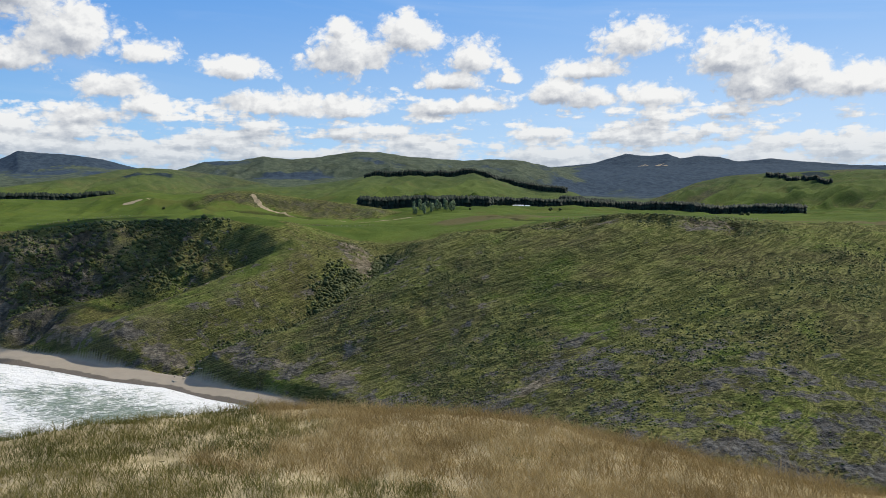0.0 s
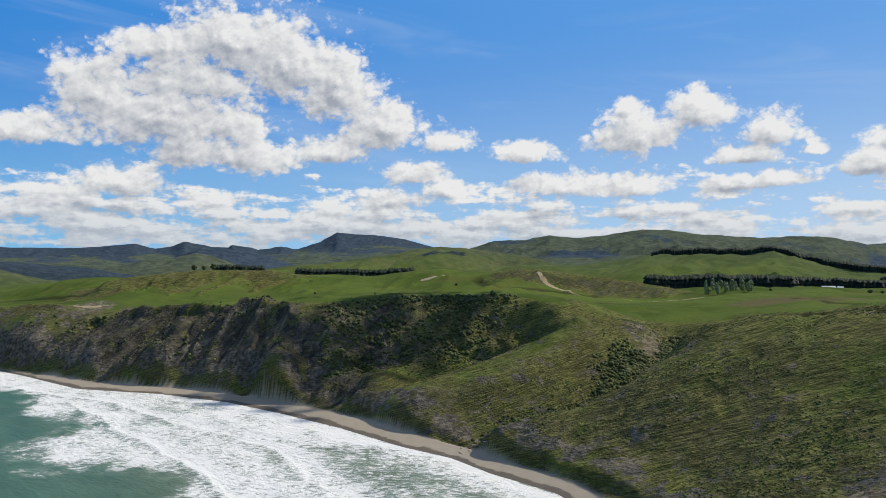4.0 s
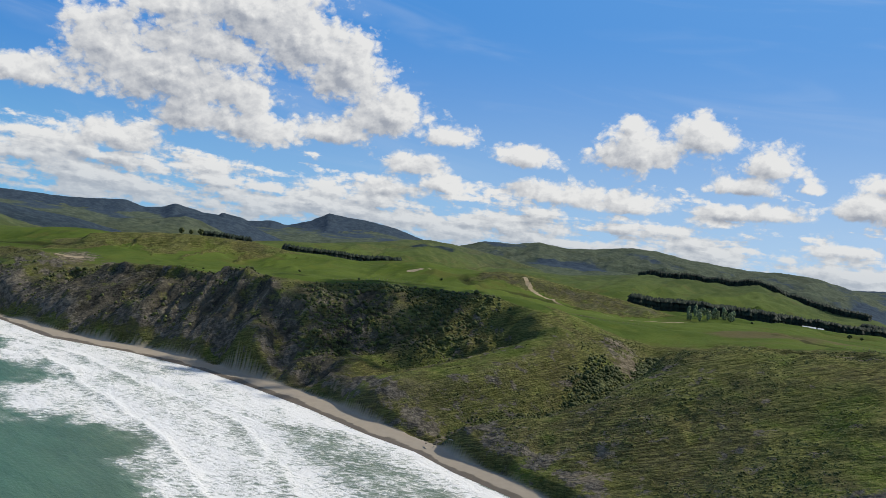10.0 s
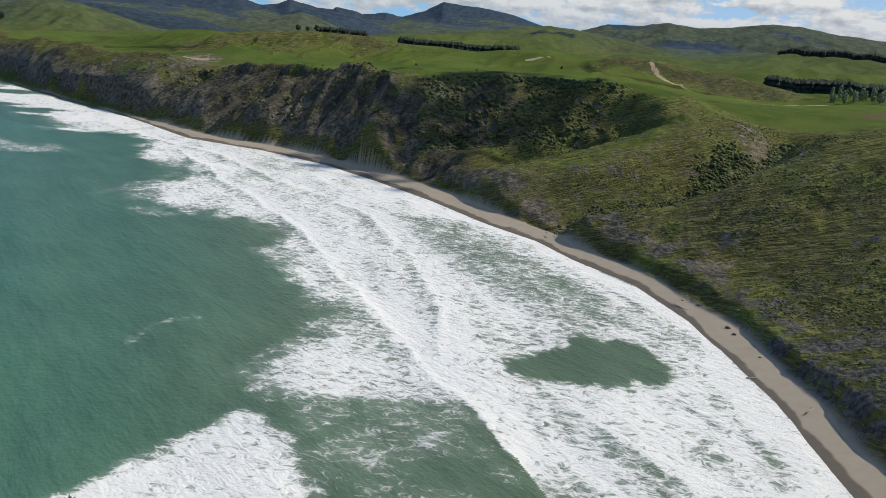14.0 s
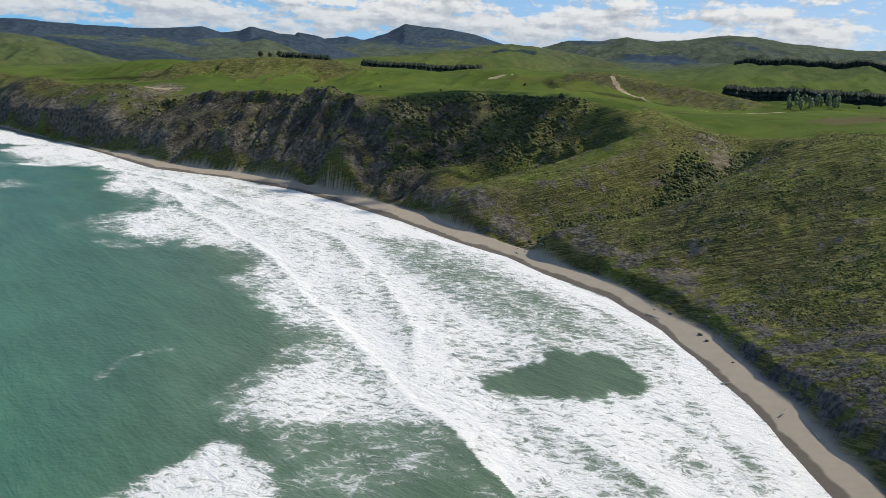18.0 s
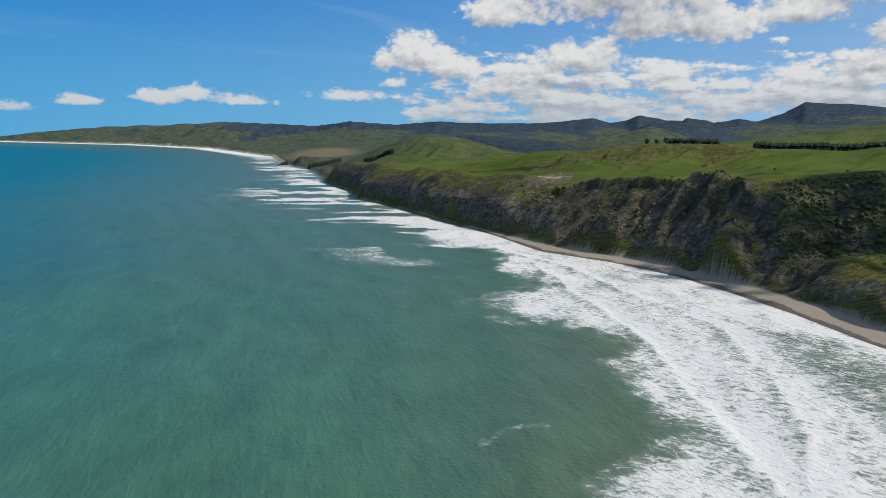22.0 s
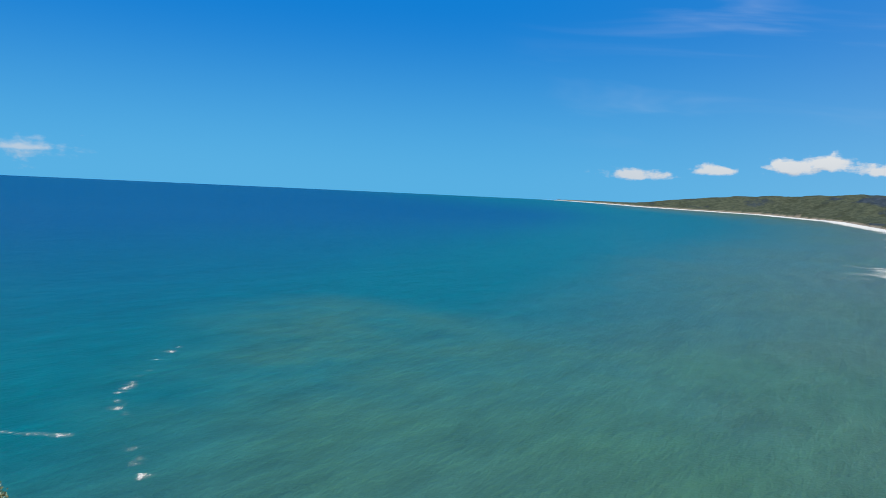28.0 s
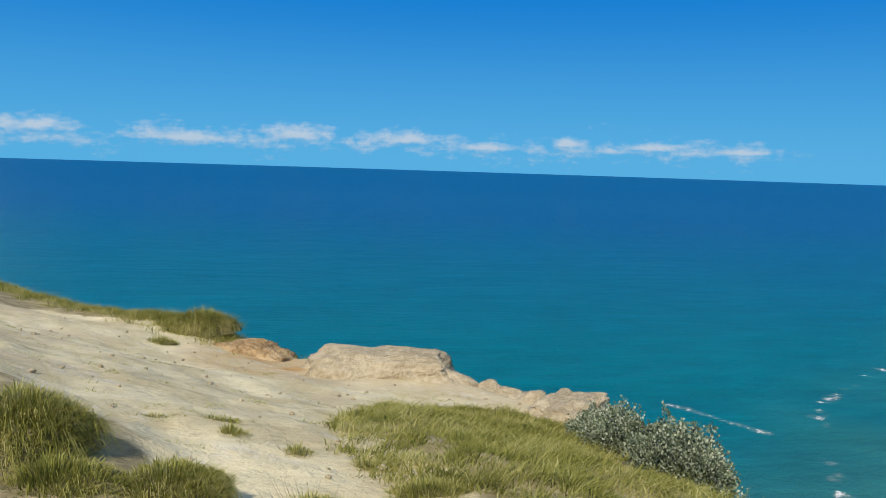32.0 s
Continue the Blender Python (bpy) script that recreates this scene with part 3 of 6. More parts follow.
HILL_TOP = [(1.5, -3.0, 490), (4, -2.61, 480), (9, -1.86, 455), (13.1, -1.61, 440), (17, -1.66, 435), (20.8, -1.72, 440), (26.2, -2.01, 450), (30, -2.07, 470), (36, -2.0, 500)]
HILL_BACK = [(2, -2.5, 620), (9, -2.0, 600), (16, -1.9, 600), (24, -2.1, 620), (32, -2.1, 640)]
VALLEY = [(12, -21.5, 195), (20, -19.0, 200), (30, -16.0, 225), (38, -12.5, 260), (48, -8, 330), (60, -3, 430)]
FIELDS = [(-38, -2.45, 780), (-33, -2.5, 730), (-28, -2.2, 760), (-22, -2.05, 780), (-15, -2.05, 740), (-9, -2.2, 760), (-3, -2.1, 760), (4, -1.5, 760), (-0.5, -1.25, 900), (5, -1.05, 950),
          (12, -1.3, 880), (20, -1.35, 880), (28, -1.35, 880), (-52, -2.3, 1200), (-58, -2.35, 1500), (-31, -1.4, 900), (-25, -1.3, 900), (-20, -1.2, 880)]
FIELD_RISE = [(-31, -0.45, 1030), (-27, -0.35, 1040), (-23, -0.4, 1030), (-2, -0.75, 1030), (6, -0.75, 1060), (14, -0.75, 1100), (22, -0.9, 1100), (30, -1.0, 1100)]
HILL_A = [(-44.3, -0.75, 985), (-43, -0.25, 1000), (-41, 0.0, 1010), (-38, 0.03, 1015), (-36, -0.1, 1020), (-33.5, -0.45, 1010)]
FLATS = [(-46, -2.35, 960), (-48, -2.2, 1080), (-50.5, -2.35, 1050), (-46, -1.35, 1350), (-50, -1.45, 1450), (-53.5, -2.0, 1300), (-56, -2.1, 1420)]
HILL_A_FOOT = [(-43.8, -2.3, 885), (-42, -2.25, 880), (-40, -2.2, 885), (-38, -2.1, 890), (-35, -1.9, 905)]
HILL_C = [(-19, 0.1, 960), (-17, 0.3, 930), (-15.2, 0.38, 910), (-12.5, 0.1, 920), (-10, -0.2, 930), (-7, -0.55, 930), (-4, -0.95, 920)]
HILL_C_FOOT = [(-14.5, -1.0, 868), (-12.6, -1.25, 862), (-10.2, -1.7, 855), (-6.9, -1.98, 850), (-3.6, -1.85, 860)]
MID_DIPS = [(-58, -2.0, 1750), (-54, -1.9, 1550), (-41, -1.5, 1300), (-36, -1.4, 1300), (-30, -1.5, 1350), (-24, -1.3, 1350), (-18, -1.1, 1300), (-12, -1.0, 1300), (-6, -0.8, 1250), (0, -0.7, 1250), (6, -0.75, 1250), (12, -0.8, 1300), (18, -0.95, 1350), (26, -1.0, 1350), (32, -1.0, 1350)]
LOWLAND = [(-60, -1.95, 1850), (-62.2, -1.9, 1950), (-57, -1.9, 1750), (-64.3, -1.45, 2550), (-62, -1.45, 2600), (-66.0, -1.25, 3000), (-63.5, -1.1, 3000), (-60.5, -1.0, 2900), (-69, -0.75, 3700), (-66, -0.6, 3700), (-73, -0.45, 4050)]
FAR_DIPS = [(-56, -0.8, 2800), (-50, -0.7, 2700), (-44, -0.5, 2800), (-38, -0.5, 2800), (-32, -0.4, 2700), (-26, 0.0, 2600), (-20, 0.3, 2500), (-13, 0.7, 2300), (-6, 0.6, 2250), (0, 0.2, 2250), (6, 0.0, 2300), (12, -0.1, 2700), (18, -0.1, 2600), (24, 0.3, 2600), (31, 0.8, 2600)]
FAR_RIDGE = [(-82, 0.1, 4680), (-78, 0.45, 4500), (-74.7, 0.70, 4400), (-71.5, 0.65, 4300), (-68.9, 1.0, 4300), (-64.6, 0.85, 4200), (-60.8, 1.26, 3900), (-54.5, 1.17, 3700), (-48.7, 1.13, 3700),
             (-42.5, 1.41, 3700), (-40.3, 1.35, 3700), (-39.2, 1.85, 3700), (-38, 1.4, 3700), (-36.3, 1.6, 3700), (-34.5, 1.2, 3700), (-32.5, 1.5, 3900), (-31, 1.9, 3900), (-28.6, 2.72, 3900), (-25.5, 2.5, 3900), (-22, 1.9, 3900),
             ]
FAR_RIDGE_EAST = [(-18.8, 1.85, 3400), (-13.8, 2.63, 3000), (-10, 2.5, 2900), (-6, 3.13, 2900), (0, 2.8, 2900), (4.8, 2.5, 3000), (8.6, 2.0, 3400), (11, 2.5, 4000), (13.4, 3.0, 4000),
             (16.5, 2.9, 4000), (19, 2.5, 4000), (22.2, 2.5, 4000), (24, 2.75, 4000), (28.3, 2.0, 4000), (33, 1.9, 3900)]
FAR_BACK = [(-80, -0.2, 4950), (-60, 0.3, 4950), (-40, 0.4, 4950), (-20, 0.5, 4950), (0, 0.8, 4950), (20, 0.8, 4950), (40, 0.8, 4950), (60, 1.0, 4950), (60, 0.5, 2000), (80, 1, 1000), (110, 0.5, 600), (140, 0.0, 500), (120, 0.5, 4950)]


def spline_fill(points, step):
    """More points along a line, so that nothing sags between them."""
    out = []
    for a, b in zip(points, points[1:]):
        a, b = np.array(a, float), np.array(b, float)
        n = max(1, int(np.linalg.norm(b[:2] - a[:2]) / step))
        out += [a + (b - a) * k / n for k in range(n)]
    return out + [np.array(points[-1], float)]


HEAD = 2500.0


def sea_level(x, y):
    """Flat to 2.5 km; the rest of the sea out to the skyline is folded into the last stretch, which climbs to fit the
    camera's view.
    """
    d = np.hypot(x, y)
    s = np.clip((d - HEAD) / (4900 - HEAD), 0, 1)
    el0, el1 = math.atan2(-EYE, HEAD), radians(-0.31)
    far = EYE + d * np.tan(el1 + (el0 - el1) * (1 - s) ** 1.5)
    return np.where(d < HEAD, 0.0, far)


coast_fill = spline_fill(COAST, 40)
coast_line = np.array(coast_fill)


def shore(x, y):
    """Distance from the coast, positive inland, and the length along it."""
    best, side, along = np.full(x.shape, 1e18), np.zeros(x.shape), np.zeros(x.shape)
    run = 0.0
    pts = [np.array(p, float) for p in COAST]
    for k, (a, b) in enumerate(zip(pts, pts[1:])):
        d = b - a
        L = np.linalg.norm(d)
        t = ((x - a[0]) * d[0] + (y - a[1]) * d[1]) / L ** 2
        lo, hi = (-9 if k == 0 else 0), (9 if k == len(pts) - 2 else 1)
        t = np.clip(t, lo, hi)
        dd = (x - a[0] - t * d[0]) ** 2 + (y - a[1] - t * d[1]) ** 2
        s = d[1] * (x - a[0]) - d[0] * (y - a[1])
        s = s / L
        m = (dd < best - 1e-6 * (1 + dd)) | ((dd < best + 1e-6 * (1 + dd)) & (np.abs(s) > np.abs(side)))
        best, side, along = np.where(m, dd, best), np.where(m, s, side), np.where(m, run + t * L, along)
        run += L
    return np.sqrt(best) * np.sign(side), along


# radial basis surface through the plan's lines
knots = []
for line in (TERRACE_EDGE, GULLY_EDGE, SPUR, HILL_FLANK, HILL_TOP, HILL_BACK, VALLEY, FIELDS, FIELD_RISE, HILL_A, HILL_A_FOOT, FLATS, HILL_C, HILL_C_FOOT, MID_DIPS, LOWLAND, FAR_DIPS, FAR_RIDGE, FAR_RIDGE_EAST, FAR_BACK):
    sink = 0.45 if line in (FAR_RIDGE, FAR_RIDGE_EAST) else 0.7 if line in (HILL_A, HILL_C) else 0.35 if line is FIELD_RISE else 0.0
    places = [polar(az0, el0 - sink, d0) for az0, el0, d0 in line]
    knots += spline_fill(places, 22) if line in (TERRACE_EDGE, GULLY_EDGE, SPUR, HILL_FLANK) else places
for line in (HOLLOW, FACE_FOOT, GULLY, CHINE, BUTTRESS, BLUFF, CHINE_WEST, BLUFF_WEST):
    knots += spline_fill([(d0 * math.sin(radians(az0)), d0 * math.cos(radians(az0)), z0) for az0, d0, z0 in line], 18)
knots = [tuple(p) for p in knots]
for p in coast_fill:
    knots.append((p[0], p[1], float(sea_level(p[0], p[1])) + 3.0))
for a, b in zip(COAST, COAST[1:]):  # the sea bed
    d = np.array((b[0] - a[0], b[1] - a[1])) / math.hypot(b[0] - a[0], b[1] - a[1])
    mid = (np.array(a) + np.array(b)) / 2 + np.array((-d[1], d[0])) * -70 * (-1)
    q = np.array(mid)
    knots.append((q[0], q[1], float(sea_level(q[0], q[1])) - 9.0))
knots = np.array(knots)
SOFT = 6.0


def kernel(dx, dy):
    return np.sqrt(dx * dx + dy * dy + SOFT * SOFT)


gram = kernel(knots[:, None, 0] - knots[None, :, 0], knots[:, None, 1] - knots[None, :, 1]) - 0.02 * np.eye(len(knots)) * 0
one = np.ones((len(knots), 1))
weights = np.linalg.solve(np.block([[gram, one], [one.T, np.zeros((1, 1))]]), np.append(knots[:, 2], 0))


def land(x, y):
    """Height and steepness of the surface."""
    z, gx, gy = np.full(x.shape, weights[-1]), np.zeros(x.shape), np.zeros(x.shape)
    for k in range(len(knots)):
        dx, dy = x - knots[k, 0], y - knots[k, 1]
        q = kernel(dx, dy)
        z += weights[k] * q
        q = weights[k] / q
        gx += q * dx
        gy += q * dy
    return z, np.hypot(gx, gy)


# hills that stand one behind the other inland: crest (bearing, height angle, distance), fall to the front and to the back, ribs, wood, pasture, bare face
HILLS = []
HILLS.append(([(-45.5, -1.6, 960), (-44.85, -0.9, 985), (-42.8, -0.72, 995), (-40.8, -0.33, 1000), (-38.9, -0.1, 1005), (-36.9, -0.04, 1010), (-33.9, -0.05, 1010), (-31.7, -0.38, 1000), (-29.6, -0.7, 990), (-28.2, -1.1, 980)], 0.46, 0.10, 2.1, 30, 0.0, 0.08, 0.8))
HILLS.append(([(-57.4, -2.7, 1300), (-54.8, -2.31, 1240), (-52.3, -2.08, 1200), (-51.0, -1.7, 1190), (-49.0, -1.13, 1180), (-47.3, -0.87, 1180), (-44.9, -0.68, 1190), (-43.2, -0.8, 1190), (-41, -1.3, 1180)], 0.14, 0.12, 0.9, 55, 0.0, 0.9, 0.12))
HILLS.append(([(-62.2, -1.5, 2000), (-61.5, -1.05, 1980), (-60.7, -0.37, 1960), (-59.4, -0.06, 1950), (-57.4, 0.2, 1950), (-54.9, 0.39, 1950), (-53.2, 0.25, 1930), (-51.1, -0.23, 1900), (-49.8, -0.63, 1880), (-48.1, -1.1, 1860)], 0.2, 0.15, 1.0, 80, 0.0, 0.62, 0.45))
HILLS.append(([(-53.5, 0.1, 2300), (-52.4, 0.34, 2280), (-50.3, 0.24, 2250), (-48.2, 0.06, 2250), (-45.7, -0.12, 2250), (-43.2, -0.58, 2200)], 0.1, 0.12, 0.6, 110, 0.95, 0.3, 0.2))
HILLS.append(([(-46.5, -0.6, 2400), (-44.5, -0.07, 2420), (-42.5, 0.44, 2450), (-40.5, 0.7, 2450), (-38.9, 1.04, 2480), (-38.0, 0.9, 2480), (-36.5, 0.4, 2480)], 0.2, 0.2, 1.0, 100, 0.1, 0.45, 0.5))
HILLS.append(([(-39.7, 1.0, 2900), (-38.9, 1.33, 2900), (-37.0, 1.42, 2900), (-35.1, 1.2, 2900), (-33.6, 0.8, 2900), (-32.1, 0.34, 2900)], 0.25, 0.2, 0.8, 140, 1.0, 0.2, 0.2))
HILLS.append(([(-34.5, -0.1, 1500), (-33.5, 0.06, 1520), (-31.4, 0.3, 1550), (-29.6, 0.42, 1600), (-27.9, 0.68, 1650), (-25.4, 1.07, 1720), (-22.9, 1.58, 1800), (-21.2, 1.78, 1850), (-19.5, 1.68, 1880), (-17.8, 1.5, 1900), (-15.5, 1.2, 1900), (-13, 0.7, 1850)], 0.16, 0.15, 1.1, 90, 0.22, 0.6, 0.3))
HILLS.append(([(-16.5, 0.2, 1640), (-15.2, 0.46, 1650), (-11.1, 0.5, 1680), (-8.1, 0.89, 1720), (-4.7, 1.43, 1760), (-0.5, 1.62, 1780), (2.4, 1.66, 1780), (3.6, 1.44, 1780), (6.1, 0.79, 1740), (8.5, 0.37, 1700), (9.7, 0.2, 1680), (11, -0.4, 1660)], 0.14, 0.15, 0.9, 85, 0.0, 0.85, 0.25))
HILLS.append(([(15.0, -0.5, 1620), (16.2, 0.0, 1640), (16.9, 0.27, 1650), (18.3, 0.85, 1680), (20.1, 1.33, 1700), (21.8, 1.46, 1700), (24.4, 1.57, 1700), (28, 1.75, 1700), (32, 1.7, 1700)], 0.19, 0.15, 1.2, 70, 0.05, 0.6, 0.5))
HILLS.append(([(-20.5, 1.0, 2850), (-18.9, 1.7, 2850), (-17.2, 2.25, 2900), (-14.8, 2.37, 2900), (-13.1, 2.7, 2900), (-11.1, 2.48, 2900), (-9.0, 2.73, 2900), (-6.4, 3.12, 2900), (-4.7, 3.08, 2900), (-2.2, 2.74, 2900), (1.6, 2.48, 2950), (4.1, 2.62, 3000), (5.7, 2.52, 3000), (8.1, 2.0, 3050), (10, 1.3, 3050), (12, 0.5, 3000)], 0.2, 0.25, 1.0, 150, 0.34, 0.15, 0.25))
HILLS.append(([(7, 1.8, 4000), (8.1, 2.0, 4000), (10.9, 2.26, 4000), (13.4, 2.95, 4000), (15.1, 2.77, 4000), (16.3, 2.93, 4000), (17.2, 2.57, 4000), (18.3, 2.77, 4000), (19.7, 2.66, 4000), (21.1, 2.34, 4000), (23.1, 2.52, 4000), (24.4, 2.34, 4000), (28.3, 2.0, 4000), (33, 1.9, 3900)], 0.22, 0.3, 1.0, 170, 0.9, 0.1, 0.2))
HILLS.append(([(-84, 0.2, 4600), (-80.3, 0.5, 4500), (-76.9, 0.65, 4450), (-73.3, 0.78, 4400), (-69.5, 1.05, 4350), (-66.3, 0.97, 4250), (-63.1, 0.87, 4150), (-60.7, 1.23, 3950), (-57.4, 1.02, 3850), (-54.4, 1.3, 3750), (-50.7, 1.2, 3700), (-46.6, 1.25, 3700), (-44.9, 1.43, 3700), (-42.9, 1.64, 3700), (-41.7, 1.3, 3700),
      (-40.5, 1.5, 3700), (-39.75, 1.86, 3700), (-38.6, 1.66, 3700), (-37.8, 1.51, 3700), (-36.7, 1.48, 3700), (-36.5, 1.68, 3700), (-35.1, 1.52, 3700), (-34.6, 1.36, 3700), (-32.9, 1.64, 3750), (-31.8, 1.42, 3800), (-30.1, 2.05, 3850), (-28.9, 2.72, 3900), (-27.7, 2.64, 3900), (-26.4, 2.57, 3900), (-25.5, 2.52, 3900), (-23.8, 2.28, 3900), (-22.1, 1.84, 3900), (-20, 1.2, 3900)], 0.26, 0.3, 0.8, 170, 0.95, 0.15, 0.2))
HILLS.append(([(-16.8, 0.0, 890), (-15.6, 0.3, 900), (-14.0, 0.32, 905), (-12.5, 0.1, 912), (-10, -0.18, 922), (-7, -0.52, 926), (-4.5, -0.92, 922), (-3.2, -1.35, 915)], 0.55, 0.12, 1.3, 20, 0.0, 0.25, 0.85))
HILLS.append(([(-33.0, -0.9, 1010), (-32.2, -0.56, 1030), (-29, -0.42, 1035), (-26.2, -0.5, 1035), (-23.9, -0.15, 1020), (-21.2, 0.09, 1000), (-19.2, -0.08, 980), (-16.5, -0.1, 970), (-14, -0.4, 960)], 0.13, 0.1, 0.8, 60, 0.0, 0.97, 0.2))


def hills(x, y, z):
    """The inland hills laid over the ground: height, wood, pasture and bare face."""
    az, r = np.degrees(np.arctan2(x, y)), np.hypot(x, y)
    wood, past, bare = np.zeros(x.shape), np.full(x.shape, -1.0), np.zeros(x.shape)
    for k, (line, front, back, rib, size, w, f, b) in enumerate(HILLS):
        A = [p[0] for p in line]
        el, dist = np.interp(az, A, [p[1] for p in line]), np.interp(az, A, [p[2] for p in line])
        s = dist - r
        u = np.radians(az) * dist
        out = np.maximum(np.maximum(A[0] - az, az - A[-1]), 0) * math.radians(1.0) * dist
        m = (s < 420) & (s > -700) & (out < 300)
        if not m.any():
            continue
        el, dist, s, u, out, xm, ym, zm = (q[m] for q in (el, dist, s, u, out, x, y, z))
        ribs = ridged(u + 0.6 * s + 0.35 * size * fbm(xm, ym, size * 1.5, 3, 151 + k), 0.35 * s, size, 4, 161 + k)
        fine = ridged(u + 0.5 * s, 0.45 * s, size * 0.33, 3, 181 + k)
        sf = np.maximum(s, 0)
        prof = EYE + dist * np.tan(np.radians(el)) - front * sf * (1 - 0.12 * rib * ribs) + min(0.24 * size, 8.0 + 0.04 * size) * rib * (ribs - 0.2) * smooth(0, 1.4 * size, sf) - back * np.maximum(-s, 0) - 0.4 * out
        prof = prof + rib * np.minimum(sf, 90) / 90 * (front * size * 0.4) * fine * 0.5 + min(2.2, 0.0008 * line[0][2]) * fbm(xm, ym, 30, 4, 171 + k) - front * 6 * np.exp(-sf / 12)
        over = smooth(-5, 4, prof - zm)
        gap = prof - zm
        z[m] = zm + 0.5 * (gap + np.sqrt(gap * gap + 30.0))
        wood[m] = wood[m] * (1 - over) + over * w
        keep_f = np.where(past[m] < 0, f, past[m])
        vale = smooth(0.25, -0.35, ribs + 0.5 * fine)
        past[m] = np.where(over > 0.02, keep_f * (1 - over) + over * np.clip(f - 0.5 * (1 - f) * vale + 0.1 * rib * ribs, 0, 1), past[m])
        bare[m] = bare[m] * (1 - over) + over * b * (0.6 + 0.4 * vale) * smooth(2, 15, sf)
    return z, wood, past, bare
# the look-out: its rim and the ground inside it
RIM = [(6.9, -0.3), (3.5, 2.0), (0.6, 3.2), (-2.4, 1.3), (-3.9, -1.2), (-5.0, -3.4), (-6.4, -5.2), (-7.4, -8.2), (-7.0, -10.3), (-6.3, -12.6), (-4.9, -13.6), (-2.6, -16.5), (-0.9, -21), (1, -30), (10, -60),
       (60, -80), (90, -40), (60, -6), (25, -2)]
TOP = [(6.9, -0.3, 90.3), (3.5, 2.0, 90.36), (0.6, 3.2, 90.12), (-2.4, 1.3, 90.3), (-3.9, -1.2, 90.0), (-5.0, -3.4, 89.6), (-6.4, -5.2, 89.1), (-7.4, -8.2, 88.8), (-7.0, -10.3, 88.75), (-6.3, -12.6, 88.7), (-4.9, -13.6, 88.6),
       (-4.0, -14.3, 88.95), (-2.6, -16.5, 88.95), (-0.9, -21, 88.95), (1, -30, 89.5), (0, 0, 90.4), (2.7, -7.5, 91.4), (-2.6, -4.3, 90.2), (-3.5, -8, 89.4), (-2.5, -11, 89.3), (6, -14, 91), (10, -60, 92), (60, -80, 94), (90, -40, 92), (60, -6, 90), (25, -2, 90.8), (30, -30, 94)]


def inside(x, y, poly):
    """Signed distance to a closed line, positive inside."""
    best, odd = np.full(x.shape, 1e18), np.zeros(x.shape, bool)
    for (ax, ay), (bx, by) in zip(poly, poly[1:] + poly[:1]):
        dx, dy = bx - ax, by - ay
        t = np.clip(((x - ax) * dx + (y - ay) * dy) / (dx * dx + dy * dy), 0, 1)
        best = np.minimum(best, (x - ax - t * dx) ** 2 + (y - ay - t * dy) ** 2)
        cross = (ay > y) != (by > y)
        odd ^= cross & (x < ax + (y - ay) / (by - ay if by != ay else 1e-9) * dx)
    return np.sqrt(best) * np.where(odd, 1, -1)


tops = np.array(TOP)
gram = np.sqrt((tops[:, None, 0] - tops[None, :, 0]) ** 2 + (tops[:, None, 1] - tops[None, :, 1]) ** 2 + 1.0)
one = np.ones((len(tops), 1))
top_w = np.linalg.solve(np.block([[gram, one], [one.T, np.zeros((1, 1))]]), np.append(tops[:, 2], 0))


def lookout(x, y):
    """Height of the look-out and the signed distance to its rim."""
    e = inside(x, y, RIM)
    z = np.full(x.shape, top_w[-1])
    for k in range(len(tops)):
        z += top_w[k] * np.sqrt((x - tops[k, 0]) ** 2 + (y - tops[k, 1]) ** 2 + 1.0)
    z = np.clip(z, 87, 95)
    out = np.maximum(-e, 0)
    north = smooth(-4, 4, y + 0.3 * x)
    drop = out * (1.5 - 0.55 * north) + 0.35 * np.minimum(out, 3)
    return z - drop, e


_edge = sorted([(a, d) for a, e, d in TERRACE_EDGE + GULLY_EDGE] + [(-2, 575)] + [(a, d + 8) for a, e, d in HILL_TOP])
EDGE_AZ, EDGE_D = [p[0] for p in _edge], [p[1] for p in _edge]
TRACKS = [[(-13.9, -0.47, 888), (-13.4, -0.8, 876), (-12.6, -1.2, 862), (-10.2, -1.65, 852), (-6.9, -1.92, 846), (-3.6, -1.83, 850), (-1.5, -1.6, 860)],
          [(-46.8, -2.62, 860), (-46.0, -2.9, 850), (-45.2, -3.1, 850)], [(-22.5, -1.0, 900), (-21.0, -1.0, 905)],
          [(16.0, 1.3, 3700), (15.6, 0.9, 3650), (16.4, 0.75, 3600)], [(14.9, 0.9, 3650), (14.2, 0.55, 3600), (15.2, 0.5, 3600)]]


def line_distance(x, y, pts):
    best = np.full(x.shape, 1e18)
    for (ax, ay), (bx, by) in zip(pts, pts[1:]):
        dx, dy = bx - ax, by - ay
        t = np.clip(((x - ax) * dx + (y - ay) * dy) / (dx * dx + dy * dy), 0, 1)
        best = np.minimum(best, (x - ax - t * dx) ** 2 + (y - ay - t * dy) ** 2)
    return np.sqrt(best)


def blob(x, y, az, d, ra, rd, turn=0.0):
    """1 in the middle of an oval patch, 0 at its edge; half sizes across and along the bearing."""
    a = radians(az)
    dx, dy = x - d * math.sin(a), y - d * math.cos(a)
    u, v = dx * math.cos(a) - dy * math.sin(a), dx * math.sin(a) + dy * math.cos(a)
    t = radians(turn)
    u, v = u * math.cos(t) + v * math.sin(t), -u * math.sin(t) + v * math.cos(t)
    return np.clip(1 - np.hypot(u / ra, v / rd), 0, 1)


